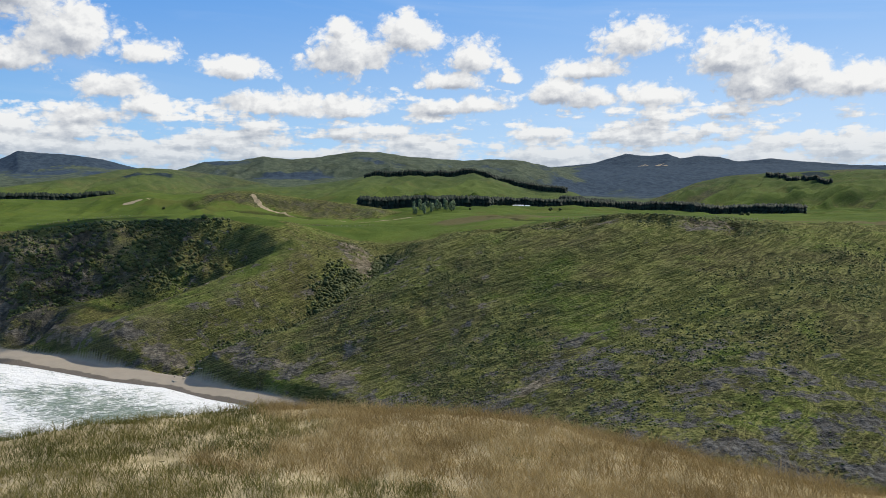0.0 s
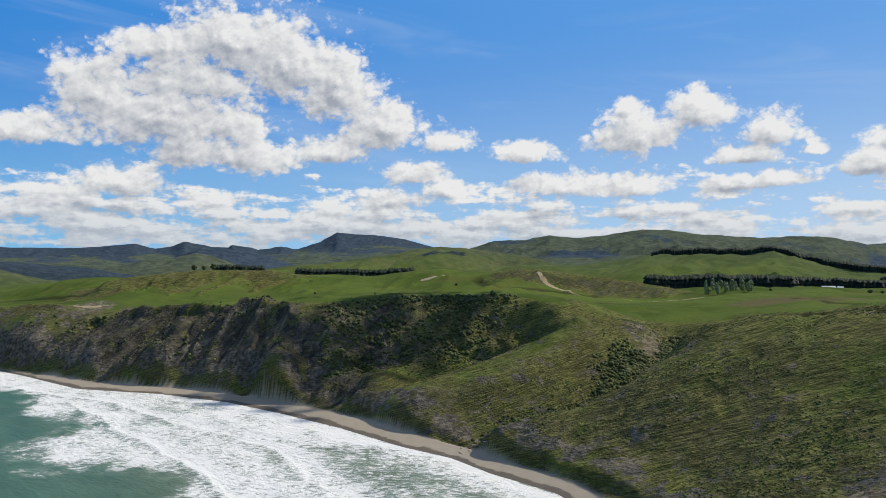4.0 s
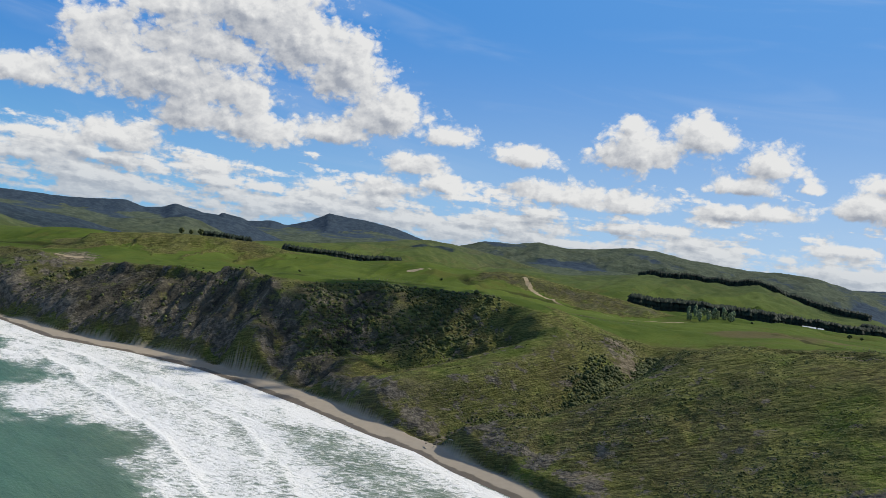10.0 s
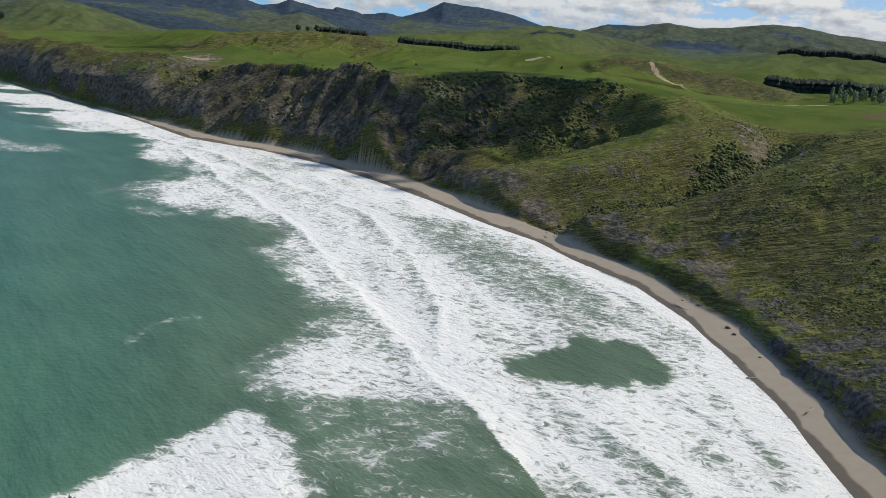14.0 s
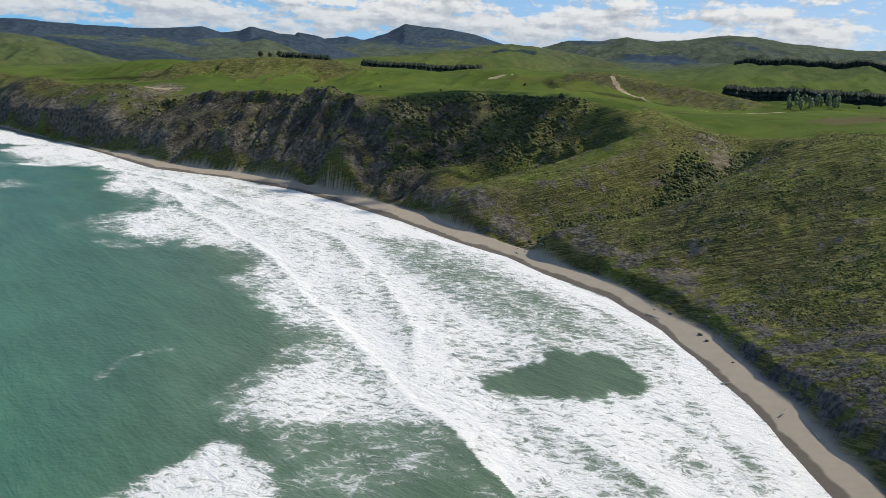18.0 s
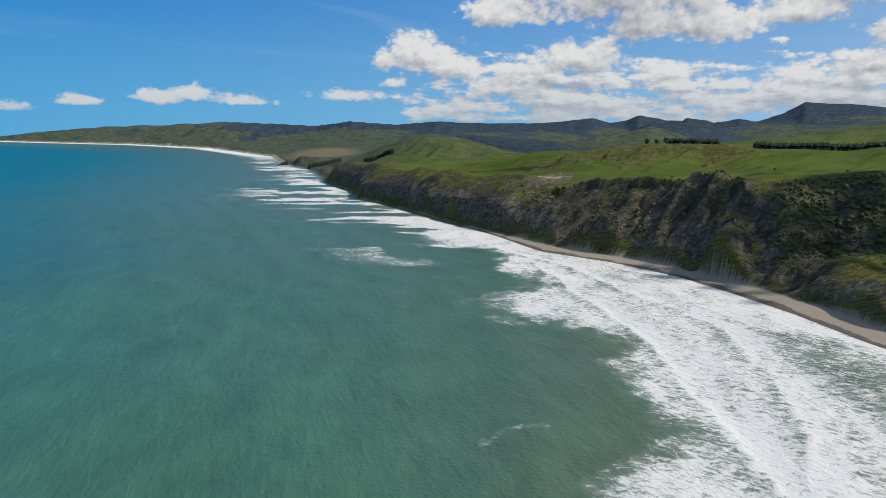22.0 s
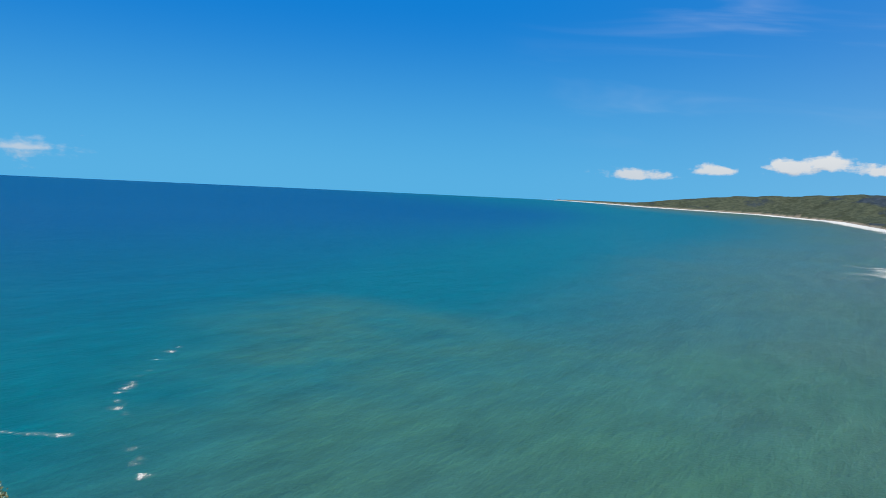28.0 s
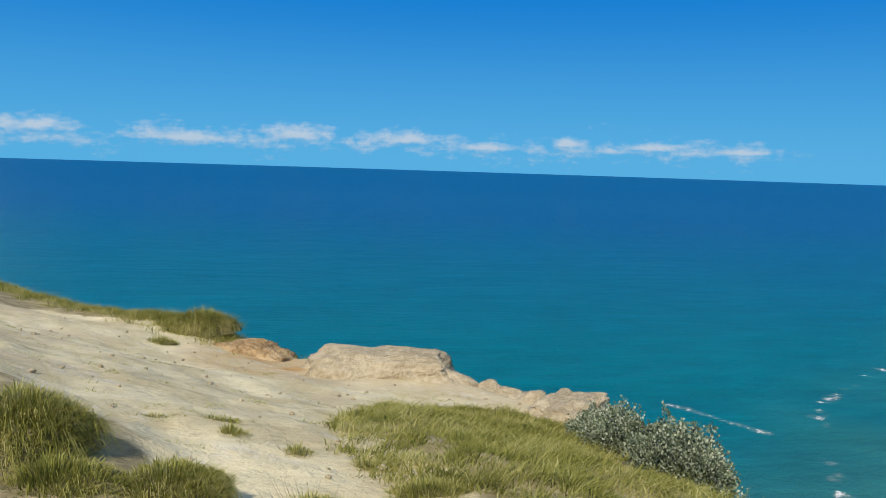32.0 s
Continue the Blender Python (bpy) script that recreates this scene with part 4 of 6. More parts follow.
BANKS = [[(-27.5, 640), (-24.7, 648), (-20.4, 652), (-14.8, 660), (-9.0, 734), (-5.6, 768), (-2, 800)], [(-18.5, 873), (-17.2, 820), (-14.0, 834), (-10.6, 856), (-8.5, 852)], [(-36, 760), (-33, 700), (-30.5, 640)],
         [(4, 700), (8, 640), (14, 640), (20, 650), (26, 660)], [(-52, 1050), (-48, 1000), (-45.5, 960)]]


def bearing_xy(az, d):
    return d * math.sin(radians(az)), d * math.cos(radians(az))


def ground_height(x, y):
    """Height of the ground and what lies on it."""
    base, slope = land(x, y)
    d, along = shore(x, y)
    r = np.hypot(x, y)
    az = np.degrees(np.arctan2(x, y))
    inland = smooth(-4, 25, d)
    steep = smooth(0.14, 0.5, slope)
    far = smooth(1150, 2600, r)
    cliff = steep * smooth(260, 120, d) * smooth(-2, 14, d)
    wx, wy = x + 14 * fbm(x, y, 45, 3, 61), y + 14 * fbm(x, y, 45, 3, 67)
    deepland = smooth(150, 500, d)
    edge = np.interp(az, EDGE_AZ, EDGE_D)
    open_ = smooth(-12, 22, r - edge)
    z = base + inland * ((1 - steep) * (1.6 + 3 * far * deepland) * fbm(x, y, 130, 5, 3) + smooth(760, 1000, r) * deepland * (4.5 * ridged(wx, wy, 170, 4, 15) - 4.0 * ridged(wx + 31, wy, 80, 4, 17)) + open_ * smooth(1400, 900, r) * (3.0 * fbm(wx, wy, 62, 4, 19) + 4.0 * smooth(0, 60, r - edge) * fbm(x, y, 150, 2, 20) - 1.6 * np.exp(-np.abs(fbm(wx, wy, 90, 3, 22)) * 14)))
    z = z + open_ * smooth(-42, -48, az) * smooth(2400, 1700, r) * smooth(30, 190, r - edge) * (6.0 * ridged(wx, wy, 120, 4, 241) + 2.0 * fbm(x, y, 34, 3, 243))
    z0 = z.copy()
    z, hill_wood, hill_field, hill_bare = hills(x, y, z)
    z = z0 + (z - z0) * smooth(15, 260, d)
    # ribs and gullies down the faces
    head = smooth(830, 930, along) * smooth(1900, 1650, along)
    z = z + cliff * (0.22 + 0.78 * smooth(480, 560, along)) * (1 - 0.55 * head) * (14.0 * (ridged(along + 9 * fbm(x, y, 30, 3, 2), d * 0.3, 52, 4, 21) - 0.3) + 4.6 * ridged(along + 4 * fbm(x, y, 12, 3, 4), d * 0.4, 15, 3, 25))
    z = z + steep * (1 - cliff) * inland * (2.2 * ridged(wx, wy, 60, 4, 27) + 0.7 * fbm(x, y, 11, 4, 33))
    # a low broken bank behind the beach
    foot = d - 3 + 3 * fbm(x, y, 14, 3, 223)
    z = z + (1 - head) * (3.2 + 2.2 * fbm(x, y, 40, 2, 225)) * smooth(0, 3.0, foot) * smooth(26, 5, foot)
    # scarp along the edge of the terrace, and the low sea cliffs of the headland
    rim_ = r - edge + 7 * fbm(x, y, 28, 4, 201) + 3 * fbm(x, y, 9, 3, 203)
    west = smooth(-13, -17, az) * smooth(-64, -60, az)
    z = z - west * (2 + 12 * smooth(-26, -33, az) * smooth(-48, -44, az)) * (0.35 + 0.65 * smooth(-0.25, 0.45, fbm(along, 0 * along, 70, 3, 205))) * smooth(1.5, -4.5, rim_) * smooth(-75, -12, rim_)
    dw = d + 5 * fbm(x, y, 22, 3, 207) + 7 * ridged(along, 0 * along, 60, 3, 209) - 2
    z = z + head * (19 + 4 * fbm(along, 0 * along, 120, 2, 208)) * smooth(0, 6, dw) * smooth(100, 12, dw)
    # low scarp and bank lines on the pasture
    east = smooth(0.5, 5, az) * smooth(26, 22, az)
    brow = r - np.interp(az, [5.7, 9.7, 13.6, 16.5, 19, 21.8], [463, 457, 440, 432, 434, 424]) + 5 * fbm(x, y, 24, 3, 213)
    z = z - east * (1.2 + 2.4 * smooth(-0.3, 0.4, fbm(az * 8, 0 * az, 9, 3, 215))) * smooth(0.8, -2.2, brow) * smooth(-34, -6, brow)
    bank = 0.8 * east * smooth(-3.6, -1.6, brow) * smooth(1.2, -0.4, brow)
    for line in BANKS:
        gap_ = line_distance(x + 2.5 * fbm(x, y, 20, 3, 217), y, [bearing_xy(*p) for p in line])
        bank = np.maximum(bank, 0.85 * smooth(9.0, 3.5, gap_) * smooth(-0.35, 0.0, fbm(x, y, 45, 3, 219)))
        z = z - 1.2 * smooth(9, 1.0, gap_)
    # slumps and broken steps across the grazing
    dip = z - 0.32 * x
    z = z + inland * (1 - open_) * smooth(150, 200, r) * (1.3 * ridged(0.5 * (x - 0.3 * y), dip * 2.2, 17, 4, 71) + (2.6 * ridged(0.3 * (x - 0.3 * y) + 6 * fbm(x, y, 40, 2, 74), dip * 0.9, 26, 3, 72)) + 4.0 * (ridged(0.15 * (x - 0.3 * y) + 8 * fbm(x, y, 60, 2, 76), dip + 10 * fbm(x, y, 80, 2, 78), 58, 2, 70) - 0.1) + 1.7 * fbm(x, y, 26, 4, 73) - 0.8 * ridged(x, y, 13, 3, 75) + 2.2 * fbm(x, y, 75, 3, 79))
    z = z + inland * (0.35 * fbm(x, y, 6, 3, 41) * (0.3 + steep)) * smooth(1500, 500, r)
    creek = line_distance(x + 5 * fbm(x, y, 30, 3, 221), y, [bearing_xy(*p) for p in ((-18.1, 396), (-15.7, 406), (-12.6, 421), (-9.8, 439), (-7, 462), (-5.1, 492), (-4.3, 540), (-3.8, 580))])
    z = z - 5.0 * smooth(22, 2, creek) * smooth(6, 25, d)
    bands = fbm(x, y, 70, 4, 77)
    cliff = np.maximum(cliff, np.maximum(hill_bare, 0.9 * west * smooth(3, -2, rim_) * smooth(-30, -10, rim_)))
    cliff = np.maximum(cliff, head * smooth(-2, 3, d) * smooth(28, 12, dw))
    cliff = cliff * (1 - 0.6 * head * smooth(16, 32, dw))
    low = smooth(28, 5, d)
    rock = np.clip(cliff * (0.36 + 0.3 * low + 0.28 * bands) + 0.2 * low * steep, 0, 1)
    for p in ((4.5, 262, 42, 30), (10, 275, 40, 36), (26, 205, 60, 28), (9, 205, 50, 22), (-5.6, 555, 26, 62), (-6.6, 580, 24, 30), (19, 272, 26, 20), (16.5, 298, 22, 14), (10.5, 295, 26, 18), (21.5, 250, 30, 14), (-2.2, 292, 14, 16), (-6.4, 353, 10, 14), (-30.5, 540, 10, 40), (-47, 800, 40, 40), (19.5, 415, 20, 16), (9.5, 446, 14, 8), (12.5, 428, 12, 12), (15.3, 3700, 100, 220), (-25.5, 560, 7, 50)):
        rock = np.maximum(rock, 0.75 * blob(x, y, *p) ** 0.6)
    for p in ((-45.6, 850, 34, 45), (-43.4, 800, 18, 30), (-36.2, 636, 12, 10), (-33.6, 598, 10, 10), (-31.3, 572, 12, 12), (-39.5, 700, 16, 10), (-48.5, 800, 20, 30), (-51, 870, 22, 20)):
        rock = np.maximum(rock, 0.6 * np.clip(2 * blob(x, y, *p), 0, 1))
    shale = smooth(62, 8, d + 26 * fbm(x, y, 40, 4, 227)) * smooth(345, 265, along)
    shale = np.maximum(shale, 0.9 * smooth(330, 225, r + 60 * fbm(x, y, 30, 4, 229)) * smooth(2, 9, az) * smooth(40, 34, az))
    rock = np.maximum(rock, 0.62 * shale)
    rock = np.where(r < 170, 0.5, rock)
    slip = np.zeros(x.shape)
    for p in ((19.7, 428, 24, 13), (8.4, 450, 15, 7), (11.5, 437, 9, 8), (-5.6, 555, 22, 55), (-6.6, 585, 20, 24), (-45.6, 850, 34, 45), (-43.4, 800, 20, 30), (-31.6, 566, 8, 14), (-35.6, 632, 14, 12), (7.5, 268, 16, 10), (-25.5, 556, 5, 26)):
        slip = np.maximum(slip, blob(x, y, *p))
    # woods on the far hills
    wood = hill_wood * (1 - 0.62 * smooth(-65, -71, az))
    for p in ((-17, 2350, 130, 120), (-11, 2450, 150, 120), (-21, 1700, 60, 60), (-38, 2700, 300, 200), (26, 1640, 40, 60), (-70, 3600, 300, 100), (12, 2600, 350, 500)):
        wood = np.maximum(wood, 0.9 * blob(x, y, *p) ** 0.5)
    wood = np.maximum(wood, 0.85 * smooth(2350, 2700, r) * smooth(8, 11, az) * smooth(60, 50, az))
    wood = np.maximum(wood, 0.52 * smooth(2900, 3300, r) * smooth(-62, -56, az) * smooth(-19, -23, az))
    stubble = np.clip(2.5 * blob(x, y, -62.7, 2950, 150, 380, 8), 0, 1)
    plough = np.maximum(blob(x, y, 3, 690, 60, 38), np.maximum(blob(x, y, 14, 700, 150, 26), blob(x, y, 28, 690, 120, 24)))
    field = open_ * smooth(20, 60, d) * (1 - 0.9 * smooth(0.38, 0.62, 0.35 * fbm(x, y, 60, 3, 121) + slope * 2.0)) * (1 - 0.6 * smooth(-46, -49, az) * smooth(1100, 900, r))
    crest = line_distance(x + 6 * fbm(x, y, 20, 3, 231), y, [bearing_xy(p[0], p[2] + 6) for p in SPUR])
    field = np.maximum(field, 0.5 * smooth(24, 4, crest))
    field = np.where(hill_field >= 0, np.minimum(field + 0.6 * (r > 800), 1) * hill_field, field)
    track = np.zeros(x.shape)
    for line in TRACKS:
        pts = [polar(*p)[:2] for p in line]
        wide = 3.6 if line[0][2] < 1500 else 9.0
        track = np.maximum(track, smooth(wide * 1.5, wide * 0.5, line_distance(x, y, pts)))
    lev = sea_level(x, y)
    bare = smooth(760, 960, along) * smooth(3300, 2600, along)
    sandy = smooth(3, -0.5, d + 3 * fbm(x, y, 22, 3, 5) + 8 * bare)
    z = z * (1 - sandy) + np.where(d < 0, lev + 2.5 + d * (0.22 - 0.08 * smooth(330, 470, along) + 0.12 * bare), lev + 2.5 + np.minimum(d, 8) * 0.1) * sandy
    zl, e = lookout(x, y)
    zl = zl + 2.5 * ridged(x, y, 18, 4, 51) * smooth(2, 25, -e)
    rough = smooth(30, 20, r)
    zl = zl + rough * (0.07 * fbm(x, y, 1.7, 4, 81) + 0.05 * ridged(x, y, 0.9, 4, 83)) - 0.25 * smooth(0.6, -0.2, e) * rough
    # worn hollow of bare clay, open towards the sea
    clay = np.clip(1.6 * inside(x, y, CLAY) / 1.0 + 0.5, 0, 1) * smooth(26, 22, r)
    clay = np.maximum(clay, smooth(0.0, -0.6, e) * smooth(-2.0, -5.0, y) * smooth(26, 22, r))
    zl = zl - 0.12 * clay * rough
    near = zl > z
    z = np.where(near, zl, z)
    rust = np.clip(1.5 * blob(x, y, -160.5, 12.6, 1.5, 2.2), 0, 1)
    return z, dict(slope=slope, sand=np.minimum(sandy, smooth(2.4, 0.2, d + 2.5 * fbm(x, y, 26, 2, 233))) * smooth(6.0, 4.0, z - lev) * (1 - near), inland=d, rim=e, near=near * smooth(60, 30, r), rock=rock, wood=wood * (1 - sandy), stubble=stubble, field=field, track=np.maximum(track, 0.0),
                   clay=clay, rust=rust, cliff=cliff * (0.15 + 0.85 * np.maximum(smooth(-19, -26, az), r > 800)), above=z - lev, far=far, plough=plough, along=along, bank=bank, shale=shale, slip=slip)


# bare clay on the look-out
CLAY = [(-5.6, -8.3), (-4.1, -8.3), (-2.7, -5.5), (-2.6, -4.5), (-2.5, -3.6), (-1.6, -3.0), (-0.9, -3.4), (-1.0, -4.6), (-0.2, -6.0), (0.6, -9), (0.2, -14), (-1.2, -15.5), (-3.4, -14.2), (-4.6, -13.4), (-6.6, -12.6), (-7.6, -10.5), (-7.6, -7.6), (-6.4, -6.6)]

RINGS = np.concatenate([np.geomspace(0.03, 0.5, 12, endpoint=False), np.geomspace(0.5, 24, 230, endpoint=False), np.geomspace(24, 170, 60, endpoint=False), np.geomspace(170, 900, 340, endpoint=False), np.geomspace(900, 1900, 230, endpoint=False), np.geomspace(1900, 4950, 120)])
ANGLES = np.radians(np.concatenate([np.arange(-186, -100, 0.4), np.arange(-100, 38, 0.15), np.arange(38, 174, 2.0)]))


def sheet(name, z_of, rings, angles, mat, keep=None):
    A, R = np.meshgrid(angles, rings)
    x, y = R * np.sin(A), R * np.cos(A)
    z, masks = z_of(x, y)
    nr, na = x.shape
    i = np.arange(nr * na).reshape(nr, na)
    j = np.roll(i, -1, axis=1)
    quads = np.stack([i[:-1], i[1:], j[1:], j[:-1]], -1).reshape(-1, 4)
    co = np.stack([x, y, z], -1).reshape(-1, 3)
    if keep is not None:
        quads = quads[keep(co[quads].mean(1))]
        used, quads = np.unique(quads, return_inverse=True)
        quads = quads.reshape(-1, 4)
        co = co[used]
        masks = {k: v.reshape(-1)[used] for k, v in masks.items()}
    me = bpy.data.meshes.new(name)
    me.vertices.add(len(co))
    me.vertices.foreach_set("co", co.astype(np.float32).ravel())
    me.loops.add(quads.size)
    me.loops.foreach_set("vertex_index", quads.astype(np.int32).ravel())
    me.polygons.add(len(quads))
    me.polygons.foreach_set("loop_start", np.arange(0, quads.size, 4, dtype=np.int32))
    me.update(calc_edges=True)
    me.polygons.foreach_set("use_smooth", np.ones(len(quads), bool))
    for k, v in masks.items():
        me.attributes.new(k, "FLOAT", "POINT").data.foreach_set("value", np.asarray(v, np.float32).ravel())
    me.materials.append(mat)
    return tagged(new(name, me), kind="structure")



def ground_sheet(x, y):
    return ground_height(x, y)


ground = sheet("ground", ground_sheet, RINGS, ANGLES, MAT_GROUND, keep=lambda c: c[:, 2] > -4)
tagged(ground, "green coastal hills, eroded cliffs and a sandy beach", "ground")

# surf: its outer edge, the clear pools in it and the crests
SURF = [(60, 100), (5, 132), (-36, 146), (-65, 149), (-92, 146), (-107, 139), (-128, 143), (-144, 170), (-151, 195), (-175, 206), (-211, 231), (-241, 267), (-273, 257), (-333, 264), (-356, 322), (-494, 404), (-542, 378), (-640, 430), (-655, 520), (-400, 480), (-150, 395), (-30, 305), (60, 190), (120, 110)]
BREAKER = [(-124, 80), (-122, 109), (-121, 132), (-112, 133), (-95, 124), (-80, 116), (-84, 92), (-100, 70)]
POOL = [(-77, 205), (-72, 233), (-58, 251), (-39, 235), (-38, 223), (-55, 202), (-70, 196)]
LACE = [(-217, 345), (-190, 362), (-150, 333), (-112, 308), (-84, 292), (-60, 262), (-66, 236), (-93, 250), (-146, 290)]
CRESTS = [[(-420, 392), (-302, 325), (-217, 277), (-174, 244), (-128, 207), (-100, 183), (-75, 168), (-57, 154)], [(-245, 345), (-219, 334), (-154, 274), (-115, 225), (-100, 199)], [(-560, 440), (-480, 415), (-400, 405), (-320, 372), (-262, 352)],           [(-62, 196), (-40, 182), (-18, 168), (-6, 150)], [(-24, 262), (-4, 226), (6, 196), (8, 172)]]

SHOAL = [(-150, -90), (-190, -115), (-240, -145), (-281, -170), (-371, -205), (-520, -235), (-640, -190), (-600, -100), (-500, 20), (-480, 180), (-330, 190), (-200, 130), (-110, 40), (-100, -40)]


def run_side(x, y, pts):
    """Distance to a line, and the same with a sign: positive towards the beach."""
    best, sign = np.full(x.shape, 1e18), np.ones(x.shape)
    for (ax, ay), (bx, by) in zip(pts, pts[1:]):
        dx, dy = bx - ax, by - ay
        t = np.clip(((x - ax) * dx + (y - ay) * dy) / (dx * dx + dy * dy), 0, 1)
        q = (x - ax - t * dx) ** 2 + (y - ay - t * dy) ** 2
        m = q < best
        best, sign = np.where(m, q, best), np.where(m, np.sign(dx * (y - ay) - dy * (x - ax)), sign)
    return np.sqrt(best), np.sqrt(best) * sign


def surf(x, y):
    d, along = shore(x, y)
    o = -d
    wob = 20 * fbm(x, y, 40, 4, 91) + 9 * fbm(x, y, 11, 3, 93)
    streak = fbm(0.79 * x + 0.61 * y, 0.35 * (0.61 * x - 0.79 * y), 9, 4, 96)
    f = smooth(-14, 22, inside(x, y, SURF) + wob) * (0.75 + 0.18 * fbm(x, y, 42, 4, 95) + 0.22 * streak)
    lev = sea_level(x, y)
    h = 0.0 * x
    # each wave: a bright broken front, solid white before it and lace behind
    for k, pts in enumerate(CRESTS):
        dist, side = run_side(x + 0.16 * wob, y + 0.1 * wob, pts)
        reach = (46, 40, 34, 26, 22)[k]
        front = smooth(-1.0, 1.5, side) * smooth(reach, 2, dist + 0.7 * wob)
        f = np.maximum(f, front * (0.9 + 0.16 * streak - 0.3 * smooth(6, reach, dist)))
        f = f * (1 - 0.16 * smooth(1.0, -3.0, side) * smooth(14, 2, dist))
        f = np.maximum(f, smooth(2.2, 0.3, dist) * (0.8 + 0.5 * fbm(x, y, 18, 3, 211)))
        h = h + (0.55, 0.3, 0.4, 0.2, 0.2)[k] * np.exp(-np.abs(dist) / 5.0) * smooth(4.0, -0.6, side)
    hole = smooth(-5, 7, inside(x, y, POOL) - 6 + 0.5 * wob + 15 * streak)
    f = f * (1 - 0.97 * hole)
    f = f * (1 - 0.36 * smooth(-9, 8, inside(x, y, LACE) + 0.5 * wob + 10 * streak))
    f = np.maximum(f, (0.86 + 0.14 * streak) * smooth(-3, 6, inside(x, y, BREAKER) + 0.25 * wob))
    f = np.maximum(f, 0.36 * smooth(26, 4, line_distance(x, y, [(-75, 150), (-92, 132), (-60, 118), (-30, 124)]) + wob))
    # swash along the beach
    line = 10 + 7 * smooth(330, 470, along) + 5 * fbm(along, 0 * along, 55, 3, 101)
    f = np.maximum(f, (0.93 * smooth(line, line + 3, o) * smooth(line + 22, line + 9, o + 0.4 * wob)) * smooth(1000, 600, along))
    # lines of breakers off the far cliffs
    cu, cv = 0.5 * x + 0.87 * y, -0.87 * x + 0.5 * y
    cv = cv + 26 * fbm(cu, cv, 90, 3, 105)
    st = value_noise(cu / 85, cv / 30, 103) + 0.75 * fbm(cu, cv * 2, 40, 5, 107) + 0.35 * smooth(110, 20, o)
    strip = smooth(620, 760, along) * smooth(8, 20, o) * smooth(250, 80, o + 70 * fbm(along, 0 * along, 160, 2, 109)) * smooth(4200, 2600, along)
    f = np.maximum(f, strip * smooth(-0.1, 0.55, st) * 0.8)
    f = np.maximum(f, smooth(2600, 3600, along) * smooth(120, 40, np.abs(o - 30)) * 0.9)
    # whitecaps along the edge of the shoal off the look-out, and two loose streaks
    rip = line_distance(x, y, [(-185, -105), (-215, -120), (-250, -145), (-285, -172), (-330, -188), (-400, -203)])
    f = np.maximum(f, 0.62 * smooth(5, 1, rip) * smooth(0.05, 0.5, fbm(x, y, 6, 4, 111)))
    f = np.maximum(f, 0.42 * smooth(3.2, 0.6, line_distance(x, y, [(-237, -205), (-240, -187), (-243, -165)]) + 2.2 * fbm(x, y, 8, 4, 112)))
    f = np.maximum(f, 0.36 * smooth(3.0, 0.5, line_distance(x, y, [(-172, 142), (-178, 155), (-173, 168)]) + 2.2 * fbm(x, y, 6, 4, 113)))
    silt = smooth(-40, 70, inside(x, y, SHOAL) + 40 * fbm(x, y, 160, 3, 117))
    h = h + 0.35 * np.sin((o + 6 * fbm(x, y, 90, 2, 115)) / 7.0) * smooth(20, 80, o) * smooth(600, 200, o)
    h = h * smooth(2400, 1500, np.hypot(x, y))
    return lev + h, dict(off=o + 230 * smooth(160, -600, y + 0.15 * x) + 420 * smooth(-60, -420, y + 0.1 * x), foam=np.clip(f, 0, 1), silt=silt)


SEA_RINGS = np.concatenate([np.geomspace(60, 700, 560, endpoint=False), np.geomspace(700, 4930, 170)])
SEA_ANGLES = np.radians(np.concatenate([np.arange(-190, -100, 0.5), np.arange(-100, 12, 0.16), np.arange(12, 170, 4)]))
sea = sheet("sea", surf, SEA_RINGS, SEA_ANGLES, MAT_SEA)
tagged(sea, "green to blue sea with white surf along the beach", "sea")

# ---------------------------------------------------------------- things
rng = np.random.default_rng(7)


def part(name, bm, mat, parent=None, label="", smooth_it=True):
    """A bmesh as one mesh object, under a thing or a part."""
    me = bpy.data.meshes.new(name)
    bm.to_mesh(me)
    bm.free()
    for p in me.polygons:
        p.use_smooth = smooth_it
    me.materials.append(mat)
    ob = new(name, me)
    if parent is not None:
        ob.parent = parent
    if label:
        tagged(ob, label)
    return ob


def raw(name, verts, faces, mat, parent=None, smooth_it=False):
    """A mesh from arrays of corners and equal-sided faces."""
    me = bpy.data.meshes.new(name)
    n = faces.shape[1]
    me.vertices.add(len(verts))
    me.vertices.foreach_set("co", verts.astype(np.float32).ravel())
    me.loops.add(faces.size)
    me.loops.foreach_set("vertex_index", faces.astype(np.int32).ravel())
    me.polygons.add(len(faces))
    me.polygons.foreach_set("loop_start", np.arange(0, faces.size, n, dtype=np.int32))
    me.update(calc_edges=True)
    if smooth_it:
        me.polygons.foreach_set("use_smooth", np.ones(len(faces), bool))
    me.materials.append(mat)
    ob = new(name, me)
    if parent is not None:
        ob.parent = parent
    return ob


def height_at(x, y):
    x, y = np.atleast_1d(np.asarray(x, float)), np.atleast_1d(np.asarray(y, float))
    return ground_height(x, y)


def bearing(az, d):
    return d * np.sin(np.radians(az)), d * np.cos(np.radians(az))


_b = bmesh.new()
bmesh.ops.create_icosphere(_b, subdivisions=1, radius=1)
BALL_V = np.array([v.co[:] for v in _b.verts])
BALL_F = np.array([[v.index for v in f.verts] for f in _b.faces])
_b.free()


